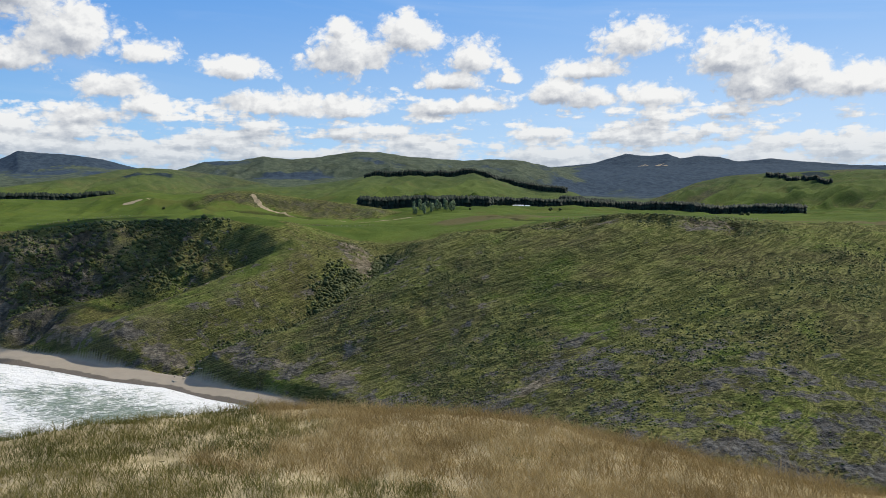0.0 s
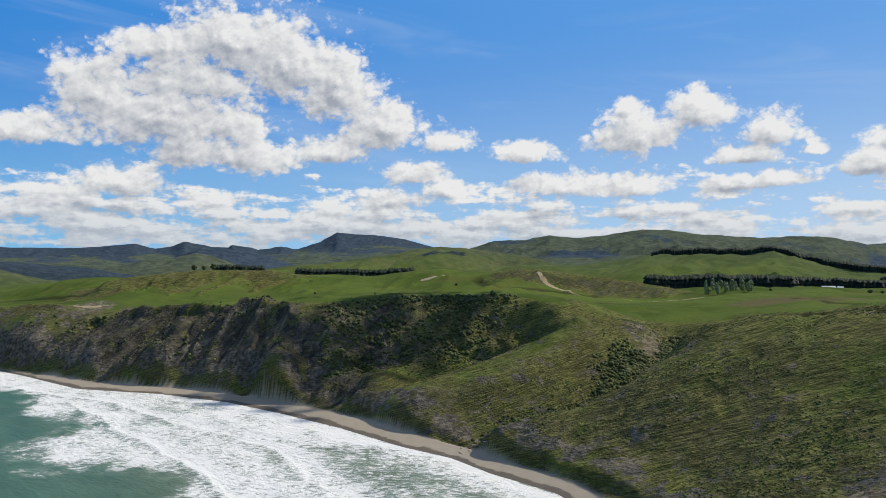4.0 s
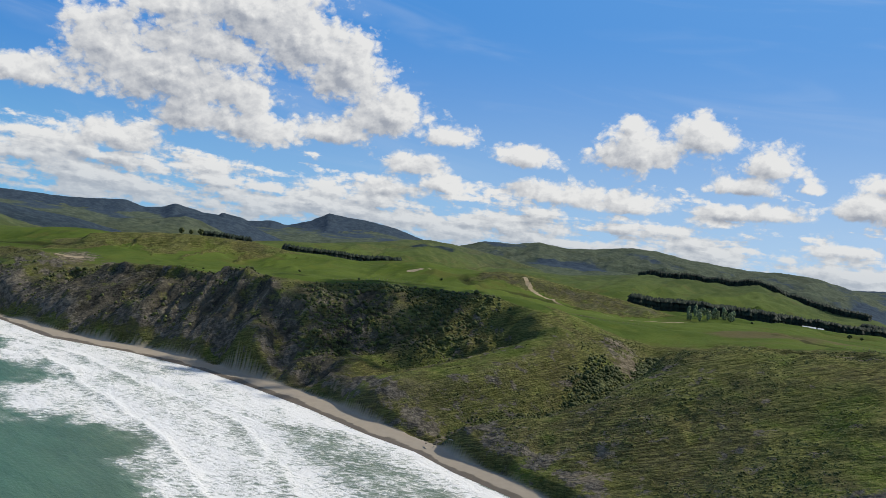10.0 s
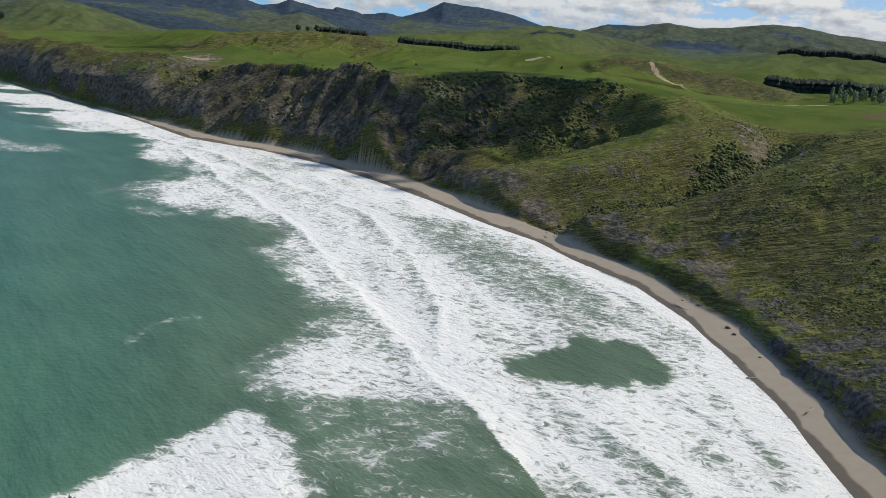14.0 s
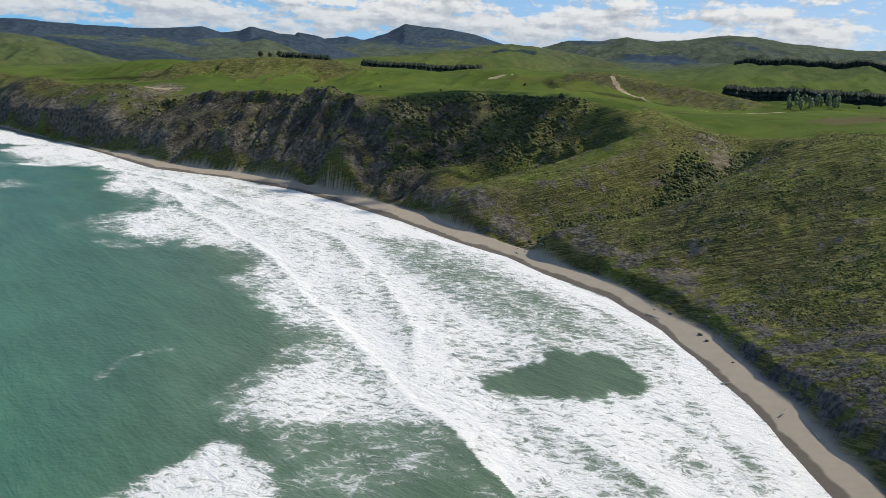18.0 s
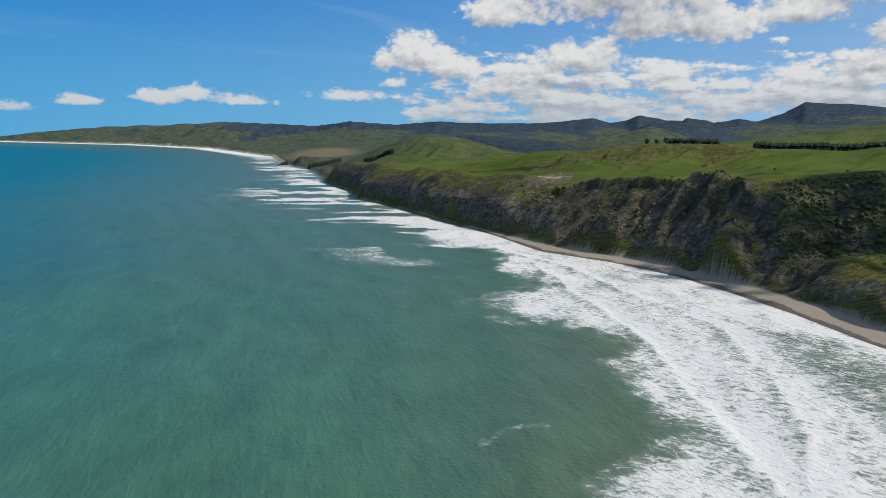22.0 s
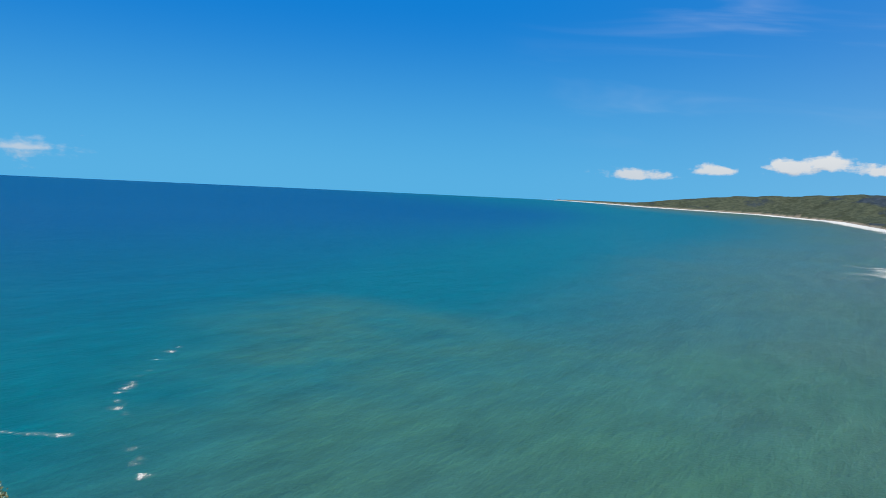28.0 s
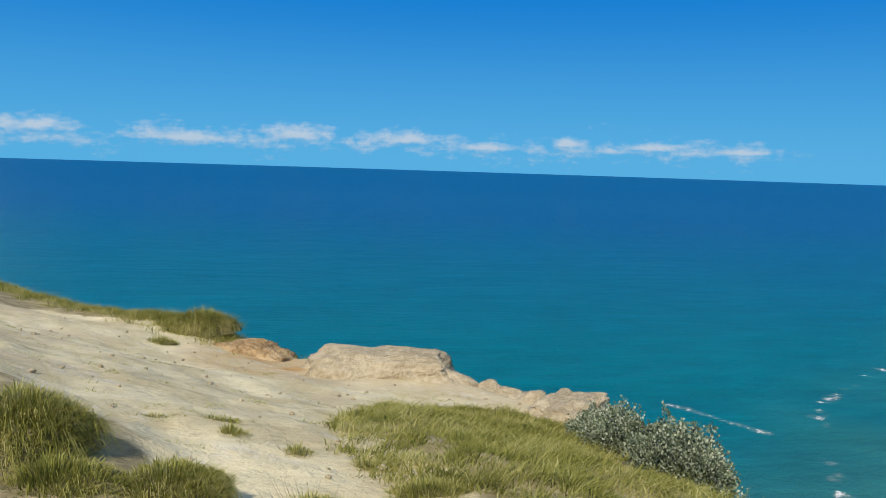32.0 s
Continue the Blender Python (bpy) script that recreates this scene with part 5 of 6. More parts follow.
def clumps(x, y, z, size, squash, seed):
    """Many small uneven bushes as arrays."""
    g = np.random.default_rng(seed)
    n = len(x)
    v = np.repeat(BALL_V[None], n, 0) * g.uniform(0.6, 1.3, (n, len(BALL_V), 1))
    v = v * np.stack([size, size * g.uniform(0.7, 1.2, n), size * squash], -1)[:, None, :]
    a = g.uniform(0, 6.28, n)
    c, s = np.cos(a)[:, None], np.sin(a)[:, None]
    v = np.stack([v[..., 0] * c - v[..., 1] * s, v[..., 0] * s + v[..., 1] * c, v[..., 2]], -1)
    v = v + np.stack([x, y, z], -1)[:, None, :]
    f = BALL_F[None] + (np.arange(n) * len(BALL_V))[:, None, None]
    return v.reshape(-1, 3), f.reshape(-1, 3)


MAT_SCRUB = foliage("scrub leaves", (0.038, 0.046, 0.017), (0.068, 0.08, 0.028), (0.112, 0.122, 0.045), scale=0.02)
MAT_TUSSOCK = foliage("hill tussock", (0.045, 0.053, 0.018), (0.105, 0.122, 0.036), (0.2, 0.2, 0.072), scale=0.03)
MAT_PINE = foliage("pine needles", (0.01, 0.016, 0.011), (0.018, 0.028, 0.019), (0.03, 0.044, 0.027))
MAT_BARK = plain("bark", (0.12, 0.09, 0.06), (0.06, 0.045, 0.03), 3.0)
MAT_POPLAR = foliage("poplar leaves", (0.12, 0.15, 0.07), (0.19, 0.23, 0.11), (0.26, 0.3, 0.16))
MAT_ROCK = plain("pale limestone", (0.62, 0.52, 0.36), (0.42, 0.335, 0.21), 11.0, 0.95, 1.0, 0.06)
MAT_RUST = plain("rusty clay", (0.6, 0.43, 0.24), (0.38, 0.23, 0.1), 7.0, 0.95, 1.0, 0.08)
MAT_DARKROCK = plain("grey mudstone", (0.17, 0.155, 0.13), (0.08, 0.072, 0.06), 0.6, 0.95, 0.8, 0.4)
MAT_WALL = plain("white painted boards", (0.78, 0.78, 0.76), (0.66, 0.66, 0.64), 0.6)
MAT_IRON = plain("pale roofing iron", (0.6, 0.62, 0.64), (0.48, 0.5, 0.52), 0.5, 0.5, 0.2, 0.02, 0.5)
MAT_DARK = plain("dark openings", (0.03, 0.03, 0.035), (0.02, 0.02, 0.022), 1.0, 0.3)
MAT_WOOD = plain("weathered post wood", (0.28, 0.25, 0.21), (0.16, 0.14, 0.12), 2.0)
MAT_DRIFT = plain("bleached driftwood", (0.42, 0.38, 0.32), (0.28, 0.25, 0.2), 2.0)

# scrub on the cliffs, in the hollows and along the gullies
N = 60000
az_s, d_s = rng.uniform(-64, 33, N), np.sqrt(rng.uniform(175 ** 2, 1000 ** 2, N))
az_s, d_s = np.append(az_s, rng.uniform(-10, -3.2, 9000)), np.append(d_s, rng.uniform(420, 620, 9000))
az_s, d_s = np.append(az_s, rng.uniform(-30, -14, 9000)), np.append(d_s, rng.uniform(520, 650, 9000))
az_s, d_s = np.append(az_s, rng.uniform(-18, 31, 60000)), np.append(d_s, np.sqrt(rng.uniform(190 ** 2, 470 ** 2, 60000)))
keep_s = d_s < np.interp(az_s, EDGE_AZ, EDGE_D) + 25
az_s, d_s = az_s[keep_s], d_s[keep_s]
xs, ys = bearing(az_s, d_s)
zs, ms = height_at(xs, ys)
patch = fbm(xs, ys, 32, 4, 131)
shady = np.zeros(len(xs))
for p in ((-23, 590, 130, 75), (-19, 600, 80, 50), (-39, 640, 120, 70), (-7.2, 515, 24, 40), (-7.8, 490, 24, 50), (-29, 560, 60, 60), (-47, 760, 90, 60), (-12, 425, 40, 16), (-8.5, 455, 16, 50), (-7.0, 470, 14, 30)):
    shady = np.maximum(shady, np.clip(1.7 * blob(xs, ys, *p), 0, 1))
line_g = [bearing(*p) for p in ((-18.1, 396), (-15.7, 406), (-12.6, 421), (-9.8, 439), (-7, 462), (-5.1, 492), (-4.3, 540), (-3.8, 580))]
creek_side = smooth(13, 5, line_distance(xs, ys, [(p[0] * 1.018, p[1] * 1.018) for p in line_g]))
shady = np.maximum(shady, creek_side)
want = np.clip(0.12 + 0.8 * patch + 0.42 * shady + 0.5 * creek_side, 0, 1) * (ms["inland"] > 9) * (ms["sand"] < 0.1) * (ms["near"] < 0.5) * (d_s > np.where(az_s > 7, 205, 190))
pick = rng.uniform(0, 1, len(xs)) < want
xs, ys, zs, shady, patch = xs[pick], ys[pick], zs[pick], shady[pick], patch[pick]
size = rng.uniform(0.25, 0.75, len(xs)) * (1 + 2.2 * shady * rng.uniform(0, 1, len(xs)) ** 2) * (0.75 + np.hypot(xs, ys) / 1300)
dark = rng.uniform(0, 1, len(xs)) < 0.07 + 0.75 * shady
v, f = clumps(xs[dark], ys[dark], zs[dark] + 0.3 * size[dark], size[dark], 0.8, 11)
scrub = tagged(raw("scrub", v, f, MAT_SCRUB, smooth_it=True), "dark green low scrub on the cliffs and slopes", "shrub", kind="stuff")
v, f = clumps(xs[~dark], ys[~dark], zs[~dark] + 0.15 * size[~dark], 0.75 * size[~dark], 0.75, 12)
tussock_far = tagged(raw("hill_tussock", v, f, MAT_TUSSOCK, smooth_it=True), "olive grass tussocks on the steep grazed slope", "grass", kind="stuff")


# ---- trees
def cone_trees(x, y, z, h, w, seed):
    """Rows of conifers: each a stack of three ragged skirts."""
    g = np.random.default_rng(seed)
    n, k = len(x), 7
    vs, fs, base = [], [], 0
    for lo, hi, wide in ((0.02, 0.7, 1.0), (0.34, 0.95, 1.0), (0.68, 1.0, 0.85)):
        a = np.linspace(0, 2 * np.pi, k, endpoint=False)[None] + g.uniform(0, 6.28, (n, 1))
        rad = w[:, None] * wide * g.uniform(0.6, 1.25, (n, k))
        ring = np.stack([x[:, None] + rad * np.cos(a), y[:, None] + rad * np.sin(a), z[:, None] + h[:, None] * (lo + g.uniform(-0.05, 0.05, (n, k)))], -1)
        tip = np.stack([x + g.uniform(-0.1, 0.1, n) * w, y + g.uniform(-0.1, 0.1, n) * w, z + h * hi], -1)[:, None]
        v = np.concatenate([ring, tip], 1)
        i = np.arange(k)
        f = np.stack([i, (i + 1) % k, np.full(k, k)], -1)[None] + (np.arange(n) * (k + 1))[:, None, None] + base
        vs.append(v.reshape(-1, 3))
        fs.append(f.reshape(-1, 3))
        base += n * (k + 1)
    return np.concatenate(vs), np.concatenate(fs)


def belt(line, rows, tall, seed, gap=2.5):
    """A planted shelter belt along bearings and distances."""
    g = np.random.default_rng(seed)
    pts = [np.array(bearing(*p)) for p in line]
    px, py = [], []
    for a, b in zip(pts, pts[1:]):
        L = np.linalg.norm(b - a)
        nrm = np.array((-(b - a)[1], (b - a)[0])) / L
        for t in np.arange(0, L, gap) / L:
            for r in range(rows):
                q = a + (b - a) * t + nrm * (r * 4.5) + g.normal(0, 1.0, 2)
                px.append(q[0])
                py.append(q[1])
    px, py = np.array(px), np.array(py)
    z = height_at(px, py)[0]
    h = tall * g.uniform(0.84, 0.98, len(px))
    v, f = cone_trees(px, py, z - 0.3, h, 0.52 * h ** 0.8 * g.uniform(0.8, 1.2, len(px)), seed)
    return tagged(raw("pine_belt", v, f, MAT_PINE), "dense dark shelter belt of pines on green farmland", "trees", kind="stuff")


belt([(-5.9, 1040), (-3.6, 1050), (0, 1060), (3.6, 1060)], 5, 17, 21)
belt([(3.0, 1110), (4.6, 1130), (8, 1140), (12, 1150), (17, 1150), (21, 1120), (25.2, 1060)], 4, 15, 22)
belt([(-5.7, 1700), (-2, 1710), (3, 1700), (9.2, 1660)], 3, 14, 23)
belt([(8.8, 1500), (10.2, 1330), (12.5, 1250)], 3, 14, 24)
belt([(-31.8, 1120), (-29.0, 1115), (-26, 1125), (-23.1, 1130)], 4, 17, 25)
belt([(-37.3, 1075), (-36, 1080), (-34.2, 1085)], 5, 15, 26)
belt([(-59.6, 1800), (-58.6, 1800), (-57.6, 1780)], 3, 13, 27)
belt([(-61.2, 1750), (-60.2, 1760), (-59.2, 1770)], 2, 9, 28)
belt([(-63.6, 2250), (-62.6, 2300), (-61.4, 2400)], 2, 14, 29)
belt([(-66.8, 2450), (-66.0, 2520), (-65.2, 2600)], 3, 14, 30)
belt([(23, 1600), (25, 1560), (27, 1520)], 2, 10, 31)


def tree_kind(name, tall, wide, mat, seed, columnar=False):
    """A tree: a tapered trunk with limbs and a crown of many small leaf clumps."""
    g = np.random.default_rng(seed)
    root = new(name)
    bm = bmesh.new()
    bmesh.ops.create_cone(bm, cap_ends=True, segments=7, radius1=0.035 * tall, radius2=0.012 * tall, depth=0.6 * tall, matrix=Matrix.Translation((0, 0, 0.3 * tall)))
    for k in range(5):
        a, e = g.uniform(0, 6.28), g.uniform(0.5, 1.0)
        d = Vector((math.cos(a) * math.cos(e), math.sin(a) * math.cos(e), math.sin(e)))
        m = Matrix.Translation(Vector((0, 0, tall * g.uniform(0.25, 0.5))) + d * 0.12 * tall) @ d.to_track_quat("Z", "Y").to_matrix().to_4x4()
        bmesh.ops.create_cone(bm, cap_ends=True, segments=5, radius1=0.014 * tall, radius2=0.005 * tall, depth=0.26 * tall, matrix=m)
    part("trunk", bm, MAT_BARK, root)
    n = 70
    h = g.uniform(0, 1, n)
    prof = np.sin(np.pi * np.clip(0.12 + 0.85 * h, 0, 1)) ** 0.7
    a, q = g.uniform(0, 6.28, n), np.sqrt(g.uniform(0.1, 1, n)) * wide * prof
    v, f = clumps(q * np.cos(a), q * np.sin(a), tall * ((0.12 if columnar else 0.3) + (0.86 if columnar else 0.66) * h), g.uniform(0.16, 0.34, n) * (wide + 1.2), 0.9, seed + 1)
    raw("crown", v, f, mat, root)
    return root


def plant(first, spots, label, category, group, first_done=[]):
    for k, (az0, d0, sc) in enumerate(spots):
        x, y = bearing(az0, d0)
        z = float(height_at(x, y)[0][0]) - 0.2
        m = pose(x, y, z, 0, 0, (k * 73) % 360)
        if k == 0:
            ob = first
            ob.matrix_world = m
        else:
            ob = copy_thing(first, m)
        ob.scale = (sc, sc, sc)
        tagged(ob, label, category, group)


g2 = np.random.default_rng(5)
plant(tree_kind("poplar_tree", 12.0, 2.1, MAT_POPLAR, 41, True), [(float(-2.1 + 3.0 * k / 22 + g2.uniform(-0.12, 0.12)), float(900 + g2.uniform(-22, 25)), float(g2.uniform(0.65, 1.1))) for k in range(24)],
      "young green poplar in a grove on the pasture", "tree", "poplar grove")
plant(tree_kind("ridge_tree", 8.0, 3.2, MAT_SCRUB, 43), [(-39.05, 1010, 1.0), (-38.4, 1012, 0.8), (-37.75, 1015, 1.05), (-26.1, 800, 0.35)], "dark round tree alone on a grassy ridge", "tree", "ridge trees")
plant(tree_kind("paddock_tree", 6.0, 2.6, MAT_SCRUB, 45), [(8.2, 930, 0.8), (8.9, 925, 0.6), (21.6, 930, 0.9), (20.4, 925, 0.6), (22.0, 935, 0.7), (-4.6, 960, 0.6), (-20.0, 860, 0.5), (2.2, 905, 0.5), (-30.5, 830, 0.45)],
      "small dark green tree standing in a paddock", "tree", "paddock trees")


# ---- farm buildings
def box(bm, x0, y0, z0, x1, y1, z1):
    bmesh.ops.create_cube(bm, size=1, matrix=Matrix.Translation(((x0 + x1) / 2, (y0 + y1) / 2, (z0 + z1) / 2)) @ Matrix.Diagonal((x1 - x0, y1 - y0, z1 - z0, 1)))


def farm_building(az0, d0, long, deep, wall, label):
    x, y = bearing(az0, d0)
    root = new("farm_building")
    bm = bmesh.new()
    box(bm, -long / 2, -deep / 2, -1.0, long / 2, deep / 2, wall)
    part("wall", bm, MAT_WALL, root, smooth_it=False)
    bm = bmesh.new()
    o, top = 0.5, wall + deep * 0.24
    pts = [(-long / 2 - o, -deep / 2 - o, wall - 0.1), (long / 2 + o, -deep / 2 - o, wall - 0.1), (long / 2 + o, 0, top), (-long / 2 - o, 0, top), (-long / 2 - o, deep / 2 + o, wall - 0.1), (long / 2 + o, deep / 2 + o, wall - 0.1)]
    vs = [bm.verts.new(p) for p in pts] + [bm.verts.new((p[0], p[1], p[2] + 0.18)) for p in pts]
    for q in ((0, 1, 2, 3), (3, 2, 5, 4), (6, 9, 8, 7), (9, 10, 11, 8), (0, 6, 7, 1), (4, 5, 11, 10), (1, 7, 8, 2), (2, 8, 11, 5), (0, 3, 9, 6), (3, 4, 10, 9)):
        bm.faces.new([vs[i] for i in q])
    part("roof", bm, MAT_IRON, root, "pale iron gable roof", smooth_it=False)
    for k in range(3):
        bm = bmesh.new()
        cx = -long / 2 + long * (k + 0.5) / 3
        box(bm, cx - 0.9, -deep / 2 - 0.04, 0.9 if k != 1 else 0.0, cx + 0.9, -deep / 2 + 0.05, 2.2)
        part("window" if k != 1 else "door", bm, MAT_DARK, root, smooth_it=False)
    root.matrix_world = pose(x, y, float(height_at(x, y)[0][0]), 0, 0, -az0 + 8)
    return tagged(root, label, "building")


farm_building(5.75, 1085, 15, 8, 3.2, "long white farm shed with a pale iron roof")
farm_building(6.45, 1090, 6, 5, 2.6, "small white farm hut beside a pine belt")


# ---- fences: posts along the pasture edge
def fence(line, n, label):
    root = new("fence")
    pts = [np.array(bearing(*p)) for p in line]
    seg = [np.linalg.norm(b - a) for a, b in zip(pts, pts[1:])]
    run = np.linspace(0, sum(seg), n)
    acc = np.concatenate([[0], np.cumsum(seg)])
    X, Y = np.interp(run, acc, [p[0] for p in pts]), np.interp(run, acc, [p[1] for p in pts])
    Z = height_at(X, Y)[0]
    bm = bmesh.new()
    bmesh.ops.create_cone(bm, cap_ends=True, segments=6, radius1=0.13, radius2=0.11, depth=1.5, matrix=Matrix.Translation((0, 0, 0.55)))
    post = part("post", bm, MAT_WOOD, root)
    post.location = (X[0], Y[0], Z[0])
    for k in range(1, n):
        o = post.copy()
        scene.collection.objects.link(o)
        o.location = (X[k], Y[k], Z[k])
    for h in (0.5, 1.0):
        vv, ff = [], []
        for k in range(n):
            vv += [(X[k] - 0.02, Y[k], Z[k] + h), (X[k] + 0.02, Y[k], Z[k] + h), (X[k], Y[k], Z[k] + h + 0.035)]
            if k:
                i = 3 * (k - 1)
                ff += [(i, i + 1, i + 4, i + 3), (i + 1, i + 2, i + 5, i + 4), (i + 2, i, i + 3, i + 5)]
        raw("wire", np.array(vv, float), np.array(ff), MAT_WOOD, root)
    tagged(root, label, "fence")


fence([(-28.0, 640), (-22, 690), (-16, 700), (-10, 690), (-5, 700)], 70, "wire farm fence with weathered posts along the pasture edge")
fence([(8, 480), (13, 462), (18, 458), (24, 468), (30, 492)], 60, "wire farm fence with weathered posts on the hill crest")


# ---- rocks
def boulder(name, x, y, z, sx, sy, sz, turn, mat, label, seed, flat=0.0, group="", spread=0.0):
    bm = bmesh.new()
    if max(sx, sy) < 0.5 or mat is MAT_DARKROCK:
        bmesh.ops.create_icosphere(bm, subdivisions=3, radius=1.1)
        for v in bm.verts:
            p = v.co + Vector((0, seed * 3.7, 0))
            v.co *= 1 + 0.35 * noise.noise(p * 1.3) + 0.12 * noise.noise(p * 5.0)
    else:
        bmesh.ops.create_cube(bm, size=2)
        bmesh.ops.bevel(bm, geom=bm.edges[:], offset=0.42, segments=2, affect="EDGES", profile=0.6)
        bmesh.ops.subdivide_edges(bm, edges=bm.edges[:], cuts=8, use_grid_fill=True)
    for v in bm.verts:
        p = v.co + Vector((seed * 7.1, 0, 0))
        v.co += v.co.normalized() * (0.3 * noise.noise(p * 1.1) + 0.16 * noise.noise(p * 2.7) + 0.09 * noise.noise(p * 6.5) + 0.05 * noise.noise(p * 15.0) - 0.05 * abs(noise.noise(p * 4.0)))
        v.co.z = v.co.z * (1 - flat * 0.3)
        spread_ = 1 + spread * (1 - min(1.0, max(-1.0, v.co.z))) * 0.5
        v.co.x, v.co.y = v.co.x * spread_, v.co.y * spread_
        v.co.x, v.co.y, v.co.z = v.co.x * sx, v.co.y * sy, v.co.z * sz
    ob = part(name, bm, mat)
    ob.matrix_world = pose(x, y, z, 0, 0, turn)
    return tagged(ob, label, "rock", group)


boulder("rock_slab", -5.78, -10.95, 88.66, 0.95, 0.55, 0.4, -28, MAT_ROCK, "broad flat-topped pale limestone slab at the cliff edge", 1, 0.3, "", 0.5)
boulder("clay_bank", -3.95, -13.3, 88.6, 0.62, 0.42, 0.24, -20, MAT_RUST, "rusty orange clay bank under overhanging grass", 2, 0.0, "", 1.0)
boulder("cliff_rock", -6.55, -7.4, 88.86, 0.5, 0.36, 0.26, 20, MAT_ROCK, "rough pale limestone block on the cliff rim", 3, 0, "rim rocks")
boulder("cliff_rock", -6.9, -8.5, 88.72, 0.26, 0.22, 0.15, 60, MAT_ROCK, "small pale limestone lump on the cliff rim", 4, 0, "rim rocks")
boulder("cliff_rock", -6.2, -6.75, 88.9, 0.36, 0.26, 0.16, 130, MAT_ROCK, "rough pale limestone block beside a grey shrub", 5, 0, "rim rocks")
rim_run = [(-6.2, -12.2), (-6.9, -10.6), (-7.2, -9.4), (-7.2, -8.4), (-6.9, -7.6), (-6.5, -6.9)]
for k in range(16):
    t = k / 15 * (len(rim_run) - 1)
    i = min(int(t), len(rim_run) - 2)
    x, y = (rim_run[i][c] + (rim_run[i + 1][c] - rim_run[i][c]) * (t - i) + float(rng.uniform(-0.15, 0.15)) for c in (0, 1))
    sc = float(rng.uniform(0.14, 0.34))
    boulder("rim_stone", x, y, float(height_at(x, y)[0][0]) + 0.02, sc, sc * 0.8, sc * 0.5, float(rng.uniform(0, 360)), MAT_ROCK, "rough pale limestone lump set in the cliff rim", 60 + k, 0, "rim stones")
for k in range(18):
    a0, dd = (-18.6, 390) if k < 12 else (-3 - (k - 12) * 1.0, 262 + (k - 12) * 9.0)
    x, y = bearing(a0 + rng.uniform(-1.0, 1.0), dd + rng.uniform(-5, 6))
    sc = rng.uniform(0.35, 1.0)
    boulder("beach_boulder", float(x), float(y), float(height_at(x, y)[0][0]) + 0.15 * sc, sc, sc * 0.8, sc * 0.6, rng.uniform(0, 360), MAT_DARKROCK, "grey mudstone boulder at the foot of the slope", 10 + k, 0, "beach boulders")
for k in range(7):
    x, y = bearing((-18.9, -19.6, -17.6, -3.0, 1.0, 3.2, -9.0)[k], (384, 382, 378, 243, 226, 215, 300)[k])
    bm = bmesh.new()
    L = 3.0 + 0.7 * k
    bmesh.ops.create_cone(bm, cap_ends=True, segments=8, radius1=0.28, radius2=0.14, depth=L)
    bmesh.ops.create_cone(bm, cap_ends=True, segments=6, radius1=0.12, radius2=0.04, depth=1.4, matrix=Matrix.Translation((0.5, 0, 0.3 * L)) @ Matrix.Rotation(0.9, 4, "Y"))
    ob = part("driftwood_log", bm, MAT_DRIFT)
    ob.matrix_world = pose(float(x), float(y), float(height_at(x, y)[0][0]) + 0.16, 88, 0, 40 * k)
    tagged(ob, "bleached driftwood log lying on the sand", "driftwood", "driftwood")


# ---- grass on the look-out
def blades(px, py, pz, height, lean, width, seed):
    """Bent, tapering blades, three faces each."""
    g = np.random.default_rng(seed)
    n = len(px)
    a = g.uniform(0, 6.28, n)
    la = g.normal(1.9, 1.6, n)
    L = lean * height * g.uniform(0.3, 1.3, n)
    w = width * g.uniform(0.7, 1.3, n)
    dx, dy = np.cos(a) * w, np.sin(a) * w
    ox, oy = np.cos(la) * L, np.sin(la) * L
    p = np.stack([px, py, pz], -1)
    def at(t, side):
        k = 1 - 0.55 * t
        return p + np.stack([ox * t ** 1.8 + side * dx * k, oy * t ** 1.8 + side * dy * k, height * t * (1 - 0.2 * t * lean)], -1)
    tip = p + np.stack([ox, oy, height * (1 - 0.25 * lean)], -1)
    v = np.stack([at(0, -1), at(0, 1), at(0.5, -1), at(0.5, 1), tip], 1)
    i = (np.arange(n) * 5)[:, None]
    f = np.concatenate([i + np.array([[0, 1, 3]]), i + np.array([[0, 3, 2]]), i + np.array([[2, 3, 4]])])
    return v.reshape(-1, 3), f


MAT_DRY = foliage("dry grass", (0.17, 0.115, 0.04), (0.33, 0.235, 0.095), (0.5, 0.39, 0.19), scale=0.8, thin=0.35)
MAT_GRASS = foliage("green grass", (0.055, 0.062, 0.012), (0.13, 0.125, 0.028), (0.3, 0.24, 0.085), scale=1.0, thin=0.35)
MAT_LUSH = foliage("fresh grass", (0.09, 0.105, 0.018), (0.35, 0.34, 0.08), (0.68, 0.6, 0.29), scale=2.4, thin=0.4)
MAT_MOUND = plain("matted grass", (0.3, 0.25, 0.11), (0.12, 0.11, 0.045), 9.0, 0.95, 0.8, 0.03)
MAT_STALK = plain("dead grass stalks", (0.26, 0.19, 0.1), (0.13, 0.09, 0.05), 5.0)


def tufts(name, cx, cy, per, spread, tall, mat, seed, label, lean=0.7, width=0.004, thing=False):
    g = np.random.default_rng(seed)
    n = len(cx)
    h = np.repeat(tall, per) * g.uniform(0.45, 1.15, n * per)
    s = np.repeat(spread, per)
    px, py = np.repeat(cx, per) + g.normal(0, 1, n * per) * s, np.repeat(cy, per) + g.normal(0, 1, n * per) * s
    pz, m = height_at(px, py)
    ok = (m["rim"] > -1.6) & (pz > 85)
    v, f = blades(px[ok], py[ok], pz[ok] - 0.02, h[ok], lean, width, seed + 1)
    return tagged(raw(name, v, f, mat), label, "grass", kind="" if thing else "stuff")


# the slope before the first standing place: tall dry grass with greener hollows
n = 13000
